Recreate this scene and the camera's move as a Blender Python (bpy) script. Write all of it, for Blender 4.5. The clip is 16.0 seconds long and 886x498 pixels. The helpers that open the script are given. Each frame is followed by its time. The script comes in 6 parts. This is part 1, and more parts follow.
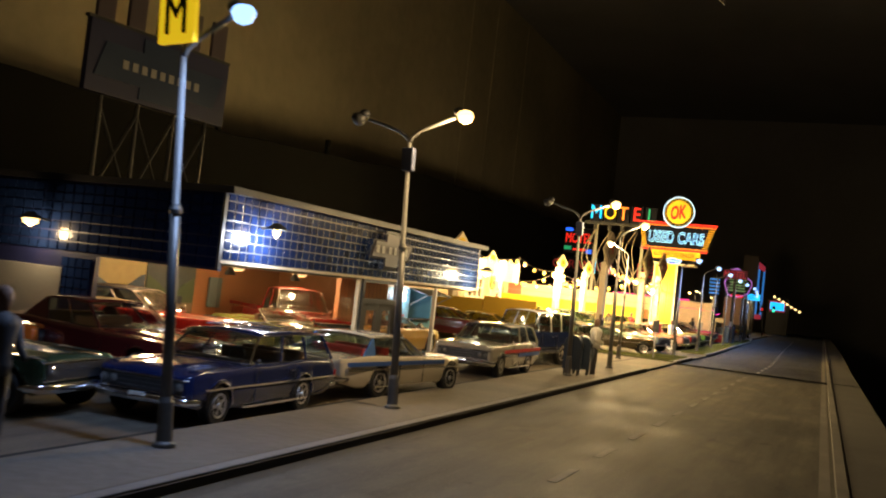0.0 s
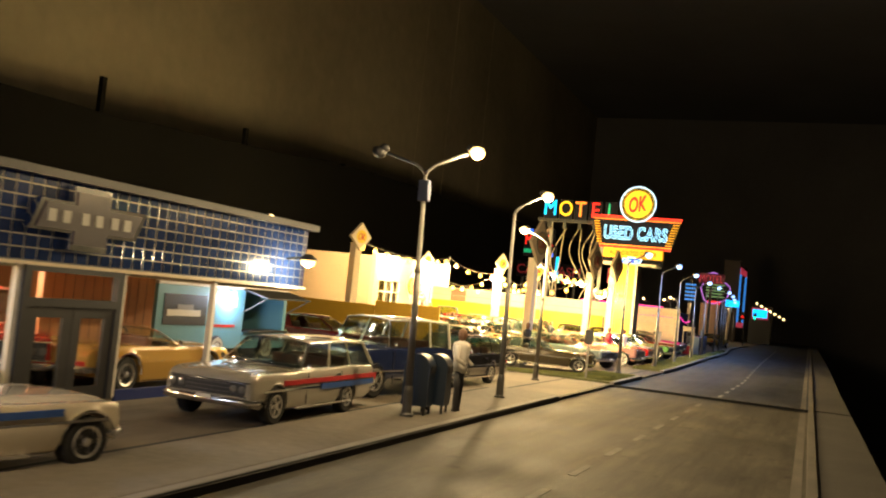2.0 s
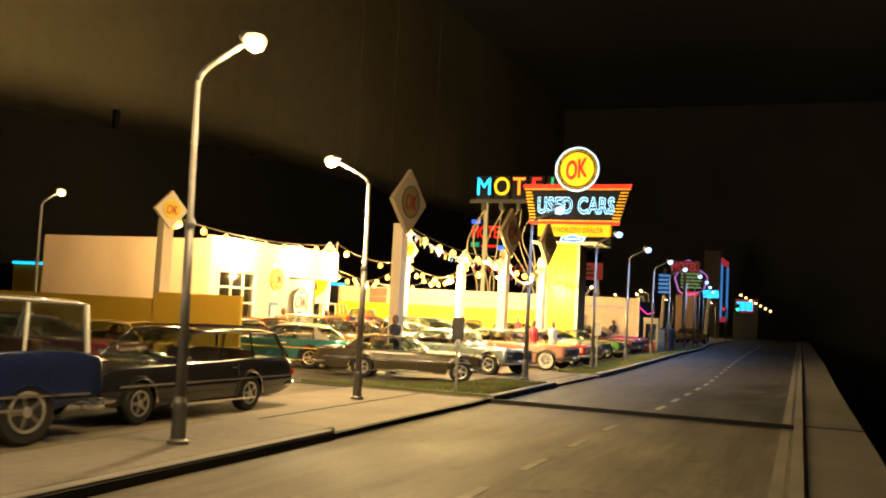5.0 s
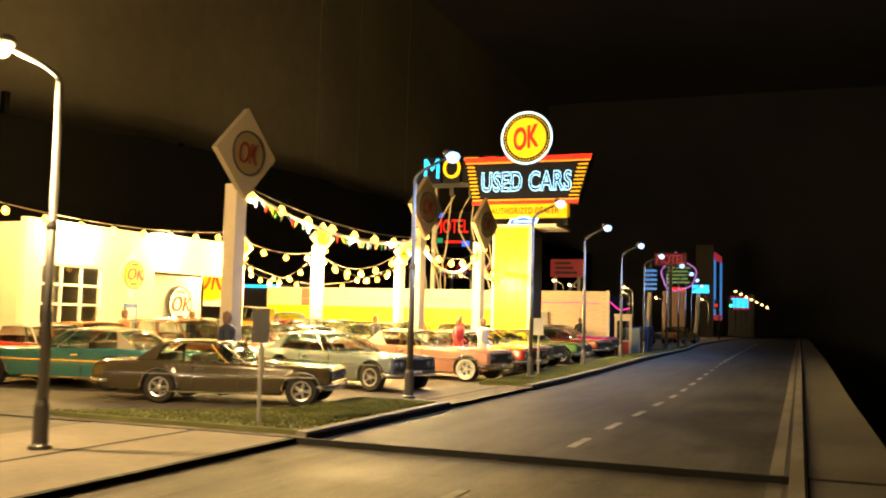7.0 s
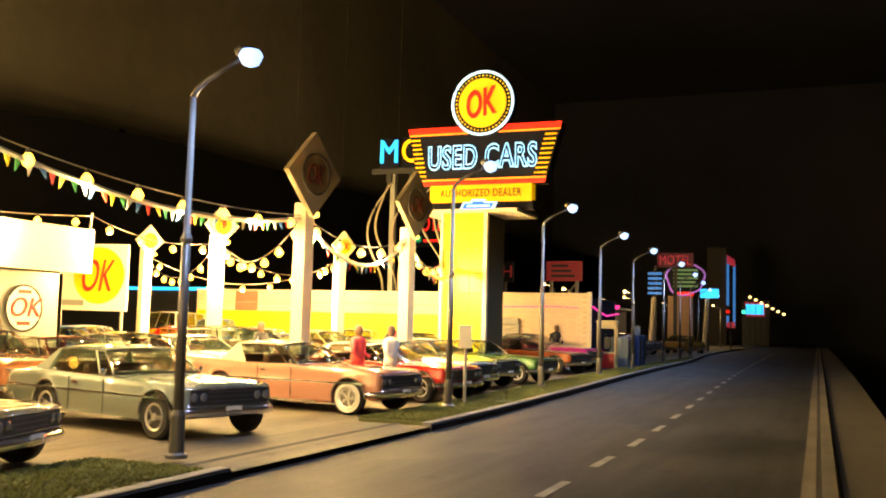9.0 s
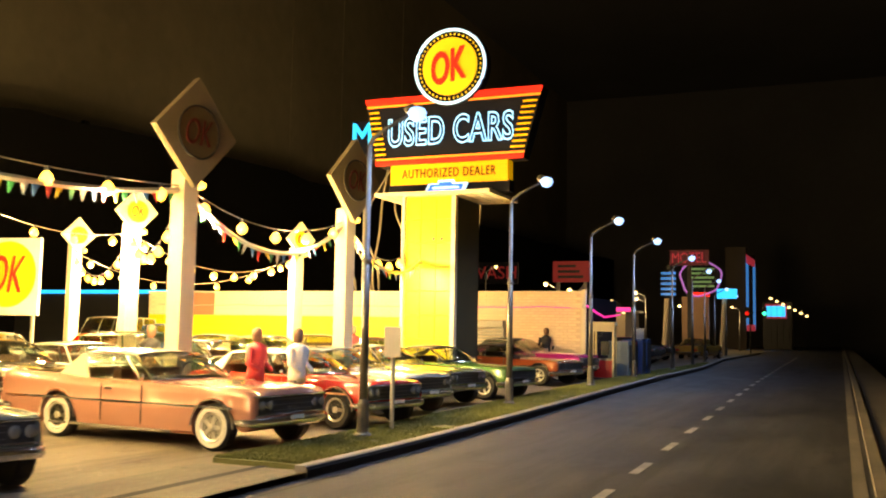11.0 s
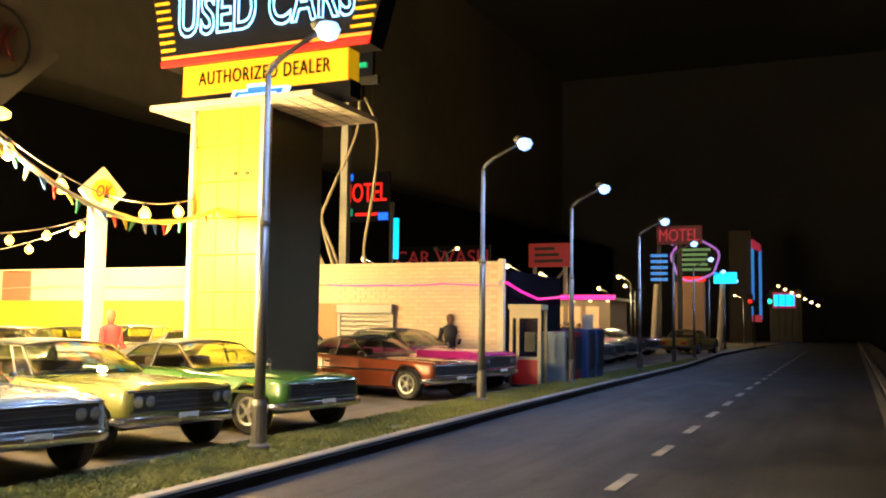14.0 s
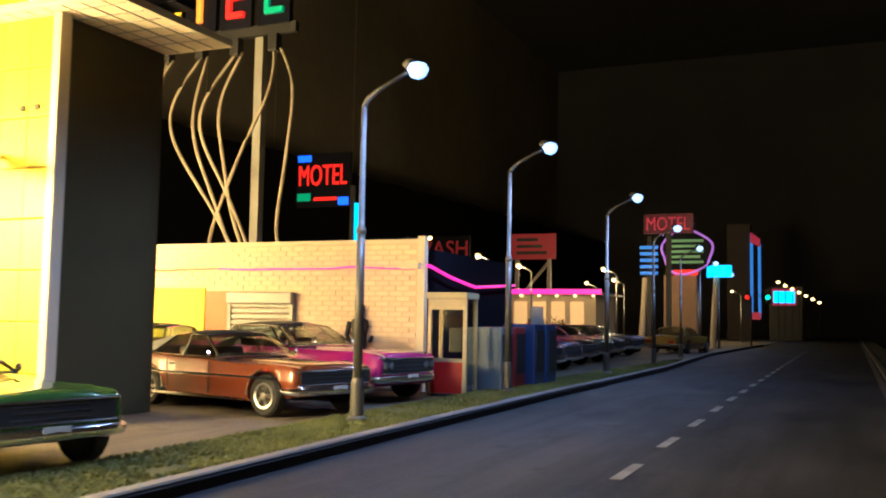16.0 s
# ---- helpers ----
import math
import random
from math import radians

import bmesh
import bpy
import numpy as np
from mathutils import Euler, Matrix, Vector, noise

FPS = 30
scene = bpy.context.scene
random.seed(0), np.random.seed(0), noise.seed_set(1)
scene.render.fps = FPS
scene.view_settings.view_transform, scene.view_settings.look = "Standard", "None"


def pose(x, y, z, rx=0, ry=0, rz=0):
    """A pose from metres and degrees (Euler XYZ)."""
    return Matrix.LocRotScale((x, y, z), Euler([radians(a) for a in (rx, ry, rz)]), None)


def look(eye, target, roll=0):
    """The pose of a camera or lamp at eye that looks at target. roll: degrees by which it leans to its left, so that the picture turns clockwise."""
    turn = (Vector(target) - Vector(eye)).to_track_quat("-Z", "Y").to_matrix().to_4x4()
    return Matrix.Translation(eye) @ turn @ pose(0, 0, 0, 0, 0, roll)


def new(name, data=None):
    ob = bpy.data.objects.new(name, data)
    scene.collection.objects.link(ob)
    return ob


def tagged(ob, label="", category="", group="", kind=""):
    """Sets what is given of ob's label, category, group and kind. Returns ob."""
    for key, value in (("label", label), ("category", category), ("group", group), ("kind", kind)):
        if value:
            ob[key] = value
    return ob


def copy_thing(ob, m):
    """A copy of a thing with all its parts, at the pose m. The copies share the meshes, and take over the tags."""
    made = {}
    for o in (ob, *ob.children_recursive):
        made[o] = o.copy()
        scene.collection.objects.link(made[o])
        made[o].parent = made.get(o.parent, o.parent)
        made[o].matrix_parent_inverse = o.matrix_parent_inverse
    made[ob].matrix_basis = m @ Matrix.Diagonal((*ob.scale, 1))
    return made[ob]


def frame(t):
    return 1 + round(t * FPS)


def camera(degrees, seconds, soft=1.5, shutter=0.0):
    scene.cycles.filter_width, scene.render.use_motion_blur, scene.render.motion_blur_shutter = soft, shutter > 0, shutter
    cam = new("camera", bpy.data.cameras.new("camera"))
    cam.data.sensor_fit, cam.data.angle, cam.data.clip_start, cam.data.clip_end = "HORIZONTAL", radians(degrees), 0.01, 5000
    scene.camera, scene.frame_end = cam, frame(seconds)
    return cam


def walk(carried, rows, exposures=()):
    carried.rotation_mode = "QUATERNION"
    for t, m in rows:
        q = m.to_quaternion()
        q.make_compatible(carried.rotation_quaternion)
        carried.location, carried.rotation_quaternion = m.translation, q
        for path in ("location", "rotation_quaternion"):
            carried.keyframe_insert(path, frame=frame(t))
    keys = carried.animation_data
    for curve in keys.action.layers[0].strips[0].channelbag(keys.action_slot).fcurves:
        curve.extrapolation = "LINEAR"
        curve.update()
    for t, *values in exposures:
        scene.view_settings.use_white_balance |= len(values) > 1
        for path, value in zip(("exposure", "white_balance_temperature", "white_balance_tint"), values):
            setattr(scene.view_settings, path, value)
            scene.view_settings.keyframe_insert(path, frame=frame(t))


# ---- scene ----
# The place is a diorama at about 1:25. Lengths below are in layout units; K turns them into metres.
K = 0.028
cam = camera(50.0, 16.0, soft=2.0, shutter=0.4)
PATH = [
    (0, (0.935, 4.051, 3.455), (0.164, 5.894, 3.531), 6.4),
    (0.5, (0.86, 8.009, 3.513), (0.076, 9.847, 3.591), 6.6),
    (1, (0.862, 12.312, 3.536), (0.079, 14.15, 3.62), 6.5),
    (1.5, (1.264, 15.494, 3.589), (0.502, 17.341, 3.683), 6.1),
    (2, (1.136, 19.526, 3.591), (0.386, 21.378, 3.693), 5.9),
    (2.5, (1.204, 22.61, 3.582), (0.461, 24.464, 3.685), 5.8),
    (3, (1.279, 26.159, 3.472), (0.548, 28.018, 3.573), 5.4),
    (3.5, (1.218, 29.733, 3.319), (0.489, 31.593, 3.421), 5.0),
    (6, (1.273, 43.923, 2.642), (0.551, 45.783, 2.791), 1.7),
    (6.5, (1.253, 47.508, 2.59), (0.534, 49.368, 2.74), 1.4),
    (7, (1.18, 50.74, 2.563), (0.457, 52.599, 2.71), 1.5),
    (7.5, (1.072, 54.126, 2.497), (0.342, 55.982, 2.647), 1.3),
    (8, (1.085, 57.688, 2.504), (0.35, 59.542, 2.657), 1.2),
    (8.5, (0.969, 60.89, 2.57), (0.227, 62.741, 2.729), 1.4),
    (9, (0.828, 62.816, 2.656), (0.075, 64.662, 2.818), 1.5),
    (11.5, (0.181, 73.657, 2.572), (-0.616, 75.483, 2.747), 0.8),
    (12, (0.05, 77.141, 2.498), (-0.75, 78.966, 2.668), 0.5),
    (12.5, (-0.028, 80.061, 2.601), (-0.824, 81.888, 2.766), 0.7),
    (13, (-0.071, 82.459, 2.498), (-0.866, 84.287, 2.662), 0.7),
    (13.5, (-0.237, 84.569, 2.448), (-1.036, 86.395, 2.61), 0.6),
    (14, (-0.376, 86.249, 2.462), (-1.183, 88.072, 2.623), 0.7),
    (14.5, (-0.504, 87.859, 2.493), (-1.318, 89.679, 2.651), 1.0),
    (15, (-0.563, 89.481, 2.464), (-1.379, 91.3, 2.621), 1.0),
    (15.5, (-0.614, 91.673, 2.41), (-1.428, 93.493, 2.565), 0.9),
    (16, (-0.631, 93.77, 2.41), (-1.442, 95.592, 2.564), 1.0),
]
walk(cam, [(t, look([K * c for c in eye], [K * c for c in target], roll)) for t, eye, target, roll in PATH],
     exposures=[(0, -0.1, 6100, 10), (2.6, 0.3, 5800, 10), (3.7, 0.1, 5900, 10), (6, 0.2, 6500, 10), (9, 0.1, 6700, 10), (12.6, 0.0, 6500, 10), (14.5, 0.3, 5700, 10), (16, 0.3, 5600, 10)])

# ---- world and lights ----
world = bpy.data.worlds.new("world")
scene.world = world
world.use_nodes = True
world.node_tree.nodes["Background"].inputs[0].default_value = (1.0, 0.82, 0.6, 1)
world.node_tree.nodes["Background"].inputs[1].default_value = 0.004


def lamp(name, x, y, z, watts, colour, size=0.12, spot=None, aim=None):
    data = bpy.data.lights.new(name, "SPOT" if spot else "POINT")
    data.energy, data.color, data.shadow_soft_size = watts * K * K, colour, size * K
    ob = new(name, data)
    if spot:
        data.spot_size, data.spot_blend = radians(spot), 0.8
        ob.matrix_basis = look((x * K, y * K, z * K), [c * K for c in aim])
    else:
        ob.location = (x * K, y * K, z * K)
    return ob


# ---- materials ----
def mat(name, colour, rough=0.6, metal=0.0, vary=0.25, grain=4.0, bump=0.0, glow=0.0, coat=0.0, spec=0.5, tint=None):
    """A surface with variation at two scales; glow is only for what gives off light."""
    m = bpy.data.materials.new(name)
    m.use_nodes = True
    n, l = m.node_tree.nodes, m.node_tree.links
    b = n["Principled BSDF"]
    b.inputs["Roughness"].default_value, b.inputs["Metallic"].default_value = rough, metal
    b.inputs["Coat Weight"].default_value = coat
    b.inputs["Coat Roughness"].default_value = 0.03
    b.inputs["Specular IOR Level"].default_value = spec
    b.inputs["Base Color"].default_value = (*colour, 1)
    if glow:
        b.inputs["Emission Color"].default_value, b.inputs["Emission Strength"].default_value = (*colour, 1), glow
    if vary or bump:
        tc = n.new("ShaderNodeTexCoord")
        big, fine = n.new("ShaderNodeTexNoise"), n.new("ShaderNodeTexNoise")
        big.inputs["Scale"].default_value, big.inputs["Detail"].default_value = grain * 0.12 / K, 5
        fine.inputs["Scale"].default_value, fine.inputs["Detail"].default_value = grain * 2.0 / K, 3
        l.new(tc.outputs["Object"], big.inputs["Vector"]), l.new(tc.outputs["Object"], fine.inputs["Vector"])
        ramp = n.new("ShaderNodeMapRange")
        ramp.inputs["From Min"].default_value, ramp.inputs["From Max"].default_value = 0.3, 0.7
        l.new(big.outputs["Fac"], ramp.inputs["Value"])
        add = n.new("ShaderNodeMath")
        add.operation = "MULTIPLY_ADD"
        l.new(ramp.outputs["Result"], add.inputs[0])
        add.inputs[1].default_value = 0.6
        half = n.new("ShaderNodeMath")
        half.operation = "MULTIPLY"
        half.inputs[1].default_value = 0.4
        l.new(fine.outputs["Fac"], half.inputs[0]), l.new(half.outputs[0], add.inputs[2])
        mix = n.new("ShaderNodeMix")
        mix.data_type = "RGBA"
        other = tint or tuple(c * (1 - vary) for c in colour)
        mix.inputs["A"].default_value = (*other, 1)
        mix.inputs["B"].default_value = (*[min(1, c * (1 + vary * 0.35)) for c in colour], 1)
        l.new(add.outputs[0], mix.inputs["Factor"]), l.new(mix.outputs["Result"], b.inputs["Base Color"])
        if rough > 0.3:
            rr = n.new("ShaderNodeMapRange")
            rr.inputs["To Min"].default_value, rr.inputs["To Max"].default_value = max(0.05, rough - 0.15), min(1, rough + 0.12)
            l.new(big.outputs["Fac"], rr.inputs["Value"]), l.new(rr.outputs["Result"], b.inputs["Roughness"])
        if bump:
            bp = n.new("ShaderNodeBump")
            bp.inputs["Strength"].default_value, bp.inputs["Distance"].default_value = bump, 0.05 * K
            l.new(fine.outputs["Fac"], bp.inputs["Height"]), l.new(bp.outputs["Normal"], b.inputs["Normal"])
    return m


def pieces(name, colour, spread=0.2, **kw):
    """A surface for repeated pieces, each a little lighter or darker by chance."""
    m = mat(name, colour, **kw)
    n, l = m.node_tree.nodes, m.node_tree.links
    b = n["Principled BSDF"]
    info, hsv, rng = n.new("ShaderNodeObjectInfo"), n.new("ShaderNodeHueSaturation"), n.new("ShaderNodeMapRange")
    rng.inputs["To Min"].default_value, rng.inputs["To Max"].default_value = 1 - spread, 1 + spread * 0.5
    l.new(info.outputs["Random"], rng.inputs["Value"]), l.new(rng.outputs["Result"], hsv.inputs["Value"])
    if b.inputs["Base Color"].links:
        l.new(b.inputs["Base Color"].links[0].from_socket, hsv.inputs["Color"])
    else:
        hsv.inputs["Color"].default_value = (*colour, 1)
    l.new(hsv.outputs["Color"], b.inputs["Base Color"])
    return m


def pane(name, tint=(0.75, 0.8, 0.8), clear=0.8):
    m = bpy.data.materials.new(name)
    m.use_nodes = True
    n, l = m.node_tree.nodes, m.node_tree.links
    tr, gl, mx = n.new("ShaderNodeBsdfTransparent"), n.new("ShaderNodeBsdfGlossy"), n.new("ShaderNodeMixShader")
    tr.inputs["Color"].default_value, gl.inputs["Roughness"].default_value = (*tint, 1), 0.04
    lw, pw, ad = n.new("ShaderNodeLayerWeight"), n.new("ShaderNodeMath"), n.new("ShaderNodeMath")
    pw.operation, pw.inputs[1].default_value = "POWER", 4.0
    ad.operation, ad.inputs[1].default_value, ad.inputs[2].default_value = "MULTIPLY_ADD", 0.6, 1 - clear
    l.new(lw.outputs["Facing"], pw.inputs[0]), l.new(pw.outputs[0], ad.inputs[0]), l.new(ad.outputs[0], mx.inputs["Fac"])
    l.new(tr.outputs[0], mx.inputs[1]), l.new(gl.outputs[0], mx.inputs[2]), l.new(mx.outputs[0], n["Material Output"].inputs[0])
    return m


def road_surface(name, colour, dust, gloss=(0.6, 0.85)):
    """Worn asphalt: lengthwise tyre streaks, dusty patches, fine grit and uneven gloss."""
    m = mat(name, colour, 0.7, vary=0.0, spec=0.25)
    n, l = m.node_tree.nodes, m.node_tree.links
    b = n["Principled BSDF"]
    tc = n.new("ShaderNodeTexCoord")

    def field(stretch, scale, detail, lo, hi):
        mp, tx, rg = n.new("ShaderNodeMapping"), n.new("ShaderNodeTexNoise"), n.new("ShaderNodeMapRange")
        mp.inputs["Scale"].default_value = stretch
        tx.inputs["Scale"].default_value, tx.inputs["Detail"].default_value, tx.inputs["Roughness"].default_value = scale / K, detail, 0.65
        rg.inputs["From Min"].default_value, rg.inputs["From Max"].default_value = lo, hi
        l.new(tc.outputs["Object"], mp.inputs["Vector"]), l.new(mp.outputs["Vector"], tx.inputs["Vector"]), l.new(tx.outputs["Fac"], rg.inputs["Value"])
        return rg.outputs["Result"], tx.outputs["Fac"]

    def blend(a, colour_b, fac, amount):
        mx, mu = n.new("ShaderNodeMix"), n.new("ShaderNodeMath")
        mx.data_type, mu.operation, mu.inputs[1].default_value = "RGBA", "MULTIPLY", amount
        l.new(fac, mu.inputs[0]), l.new(mu.outputs[0], mx.inputs["Factor"])
        if isinstance(a, tuple):
            mx.inputs["A"].default_value = (*a, 1)
        else:
            l.new(a, mx.inputs["A"])
        mx.inputs["B"].default_value = (*colour_b, 1)
        return mx.outputs["Result"]

    streak, _ = field((1, 0.07, 1), 1.6, 6, 0.42, 0.66)
    patch, patch_raw = field((1, 0.5, 1), 0.45, 9, 0.42, 0.66)
    stain, _ = field((1, 0.8, 1), 1.2, 6, 0.58, 0.72)
    grit, grit_raw = field((1, 1, 1), 14, 2, 0.6, 0.75)
    c = blend(colour, dust, patch, 0.75)
    c = blend(c, tuple(k * 0.45 for k in colour), streak, 0.6)
    c = blend(c, tuple(k * 0.3 for k in colour), stain, 0.7)
    c = blend(c, tuple(k * 1.5 for k in dust), grit, 0.5)
    l.new(c, b.inputs["Base Color"])
    rr, bp = n.new("ShaderNodeMapRange"), n.new("ShaderNodeBump")
    rr.inputs["From Min"].default_value, rr.inputs["From Max"].default_value = 0.35, 0.65
    rr.inputs["To Min"].default_value, rr.inputs["To Max"].default_value = gloss
    l.new(patch_raw, rr.inputs["Value"]), l.new(rr.outputs["Result"], b.inputs["Roughness"])
    bp.inputs["Strength"].default_value, bp.inputs["Distance"].default_value = 0.35, 0.03 * K
    l.new(grit_raw, bp.inputs["Height"]), l.new(bp.outputs["Normal"], b.inputs["Normal"])
    return m


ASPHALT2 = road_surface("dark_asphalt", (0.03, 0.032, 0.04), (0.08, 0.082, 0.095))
ASPHALT = road_surface("asphalt", (0.075, 0.067, 0.055), (0.2, 0.175, 0.135))
LOT = road_surface("lot_asphalt", (0.13, 0.11, 0.085), (0.21, 0.175, 0.125), (0.6, 0.9))
PAVING = mat("grey_paving", (0.2, 0.175, 0.14), 0.85, vary=0.6, grain=2, bump=0.5)
CONCRETE = mat("concrete", (0.22, 0.185, 0.14), 0.85, vary=0.5, grain=2.5, bump=0.4)
KERB = mat("kerb_concrete", (0.24, 0.22, 0.2), 0.8, vary=0.4, grain=3, bump=0.4)
SEAM = mat("seam_black", (0.012, 0.012, 0.012), 0.9, vary=0.3)
PAINT_W = mat("road_paint", (0.34, 0.33, 0.31), 0.75, vary=0.6, grain=10)
GRASS = pieces("grass", (0.25, 0.27, 0.08), 0.3, rough=0.9, vary=0.5, grain=5, tint=(0.13, 0.14, 0.04))
SOIL = mat("turf_base", (0.13, 0.135, 0.045), 0.95, vary=0.5, grain=4, bump=0.6)
# room black lifted towards blue-grey; lens haze is put into the colour
BLACK = mat("haze_lifted_black", (0.15, 0.15, 0.17), 0.95, vary=0.3, grain=0.3)
BACKWALL = mat("painted_board", (0.27, 0.235, 0.165), 0.9, vary=0.5, grain=0.25)
HILL = mat("dark_hill_board", (0.006, 0.006, 0.006), 0.95, vary=0.3, grain=0.4, spec=0.05)
STEEL = mat("galvanised_steel", (0.13, 0.125, 0.12), 0.45, metal=0.4, vary=0.3, grain=5)
DARK = mat("dark_metal", (0.03, 0.03, 0.032), 0.5, vary=0.3)
CHROME = mat("chrome", (0.88, 0.88, 0.9), 0.12, metal=1.0, vary=0, spec=0.5)
RUBBER = mat("tyre_rubber", (0.018, 0.018, 0.018), 0.75, vary=0.3)
WHITEWALL = mat("whitewall", (0.7, 0.68, 0.62), 0.6, vary=0.1)
GLASS = pane("car_glass", (0.8, 0.84, 0.82), 0.93)
SHOPGLASS = pane("shop_glass", (0.92, 0.94, 0.94), 0.97)
INTERIOR = mat("vinyl_interior", (0.14, 0.06, 0.03), 0.5, vary=0.3)
YELLOW = pieces("yellow_enamel", (0.85, 0.62, 0.01), 0.08, rough=0.45, vary=0.08, grain=1.5)
YWALL = mat("yellow_wall_paint", (0.8, 0.6, 0.01), 0.6, vary=0.1, grain=1.5)
MUSTARD = mat("mustard_board", (0.5, 0.3, 0.015), 0.7, vary=0.2, grain=1.5)
CREAM = mat("cream_render", (0.74, 0.63, 0.46), 0.8, vary=0.1, grain=1.5, bump=0.2)
WHITE = mat("white_paint", (0.78, 0.74, 0.66), 0.5, vary=0.08, grain=3)
PEACH = mat("peach_mortar", (0.72, 0.54, 0.37), 0.85, vary=0.15, grain=3)
BRICK = pieces("peach_brick", (0.85, 0.67, 0.47), 0.08, rough=0.8, vary=0.12, grain=5)
NAVY = mat("navy_wall", (0.014, 0.018, 0.075), 0.5, vary=0.3, grain=2)
TILE = pieces("blue_tile", (0.012, 0.027, 0.1), 0.35, rough=0.16, vary=0.15, grain=4)
GROUT = mat("silver_grid", (0.2, 0.2, 0.2), 0.4, metal=0.5, vary=0.15)
WOOD = mat("wood_panel", (0.42, 0.19, 0.07), 0.55, vary=0.3, grain=3)
KIOSK = mat("sky_blue_paint", (0.18, 0.42, 0.56), 0.5, vary=0.2, grain=2)
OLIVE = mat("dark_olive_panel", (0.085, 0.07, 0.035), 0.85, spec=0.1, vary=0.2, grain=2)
RED = mat("red_enamel", (0.6, 0.02, 0.015), 0.35, vary=0.1)
GREY = mat("grey_metal", (0.32, 0.31, 0.29), 0.5, metal=0.3, vary=0.2)
SIGNBLACK = mat("sign_black", (0.006, 0.007, 0.016), 0.5, spec=0.15, vary=0.1)
CORD = mat("cord", (0.4, 0.34, 0.26), 0.7, vary=0.2)
TINSEL = mat("tinsel", (0.8, 0.78, 0.74), 0.3, metal=0.7, vary=0.2, grain=8)


def glow(name, colour, power):
    return mat(name, colour, 0.4, vary=0, glow=power)


G_BULB = glow("bulb_glow", (1.0, 0.52, 0.06), 6)
G_COOL = glow("cool_lamp_glow", (0.34, 0.54, 1.0), 2.2)
G_WARM = glow("warm_lamp_glow", (1.0, 0.64, 0.22), 4)
G_NEON = glow("ice_blue_neon", (0.3, 0.7, 1.0), 2.4)
G_WHITE = glow("white_neon", (0.55, 0.8, 1.0), 1.5)
G_YEL = glow("yellow_lit_face", (1.0, 0.62, 0.01), 0.75)
G_YELD = glow("amber_lit_face", (1.0, 0.5, 0.0), 0.38)
G_RED = glow("red_neon", (1.0, 0.02, 0.01), 0.9)
G_ORANGE = glow("orange_neon", (1.0, 0.25, 0.02), 1.3)
G_PINK = glow("pink_neon", (1.0, 0.03, 0.32), 1.3)
G_CYAN = glow("cyan_neon", (0.02, 0.5, 1.0), 1.6)
G_BLUE = glow("blue_neon", (0.02, 0.12, 1.0), 1.6)
G_GREEN = glow("green_neon", (0.02, 0.5, 0.25), 0.3)
G_VIOLET = glow("violet_neon", (0.55, 0.2, 0.75), 0.5)
G_DIMRED = glow("dim_red_sign", (0.4, 0.03, 0.04), 0.12)
G_DISC = glow("yellow_disc_face", (1.0, 0.7, 0.02), 0.3)
G_FAR = glow("far_blue_neon", (0.04, 0.3, 0.9), 0.5)
G_FARRED = glow("far_red_neon", (0.8, 0.03, 0.1), 0.22)
RIM = mat("bright_rim", (0.75, 0.74, 0.72), 0.32, metal=0.85, vary=0)
G_DIMGRN = glow("dim_green_sign", (0.2, 0.45, 0.2), 0.2)
G_SHOP = glow("shop_ceiling_glow", (1.0, 0.62, 0.3), 1.2)


# ---- building blocks ----
def gz(y):
    """Height of the layout's base, which climbs a little past the sign."""
    return float(np.interp(y, [90, 110, 122], [0, 0.22, 0.3]))


def finish(bm, scale=1.0):
    me = bpy.data.meshes.new("mesh")
    bmesh.ops.scale(bm, vec=(K * scale,) * 3, verts=bm.verts)
    bm.normal_update()
    bm.to_mesh(me)
    bm.free()
    return me


def part(name, bm, material, parent=None, label="", smooth=False, scale=1.0):
    me = bm if isinstance(bm, bpy.types.Mesh) else finish(bm, scale)
    if not me.materials:
        me.materials.append(material)
    if smooth:
        me.polygons.foreach_set("use_smooth", [True] * len(me.polygons))
    ob = new(name, me)
    ob.parent = parent
    return tagged(ob, label)


def thing(name, x, y, z, rz=0, label="", category="", group="", kind="", tilt=0):
    ob = new(name)
    ob.empty_display_size = 0.01
    ob.matrix_basis = pose(K * x, K * y, K * z, tilt, 0, rz)
    return tagged(ob, label, category, group, kind)


def box(x0, x1, y0, y1, z0, z1, bevel=0.0, bm=None):
    bm = bm or bmesh.new()
    r = bmesh.ops.create_cube(bm, size=1)
    for v in r["verts"]:
        v.co = Vector(((x0 + x1) / 2 + v.co.x * (x1 - x0), (y0 + y1) / 2 + v.co.y * (y1 - y0), (z0 + z1) / 2 + v.co.z * (z1 - z0)))
    if bevel:
        edges = list({e for v in r["verts"] for e in v.link_edges})
        bmesh.ops.bevel(bm, geom=edges, offset=bevel, segments=2, affect="EDGES", profile=0.6)
    return bm


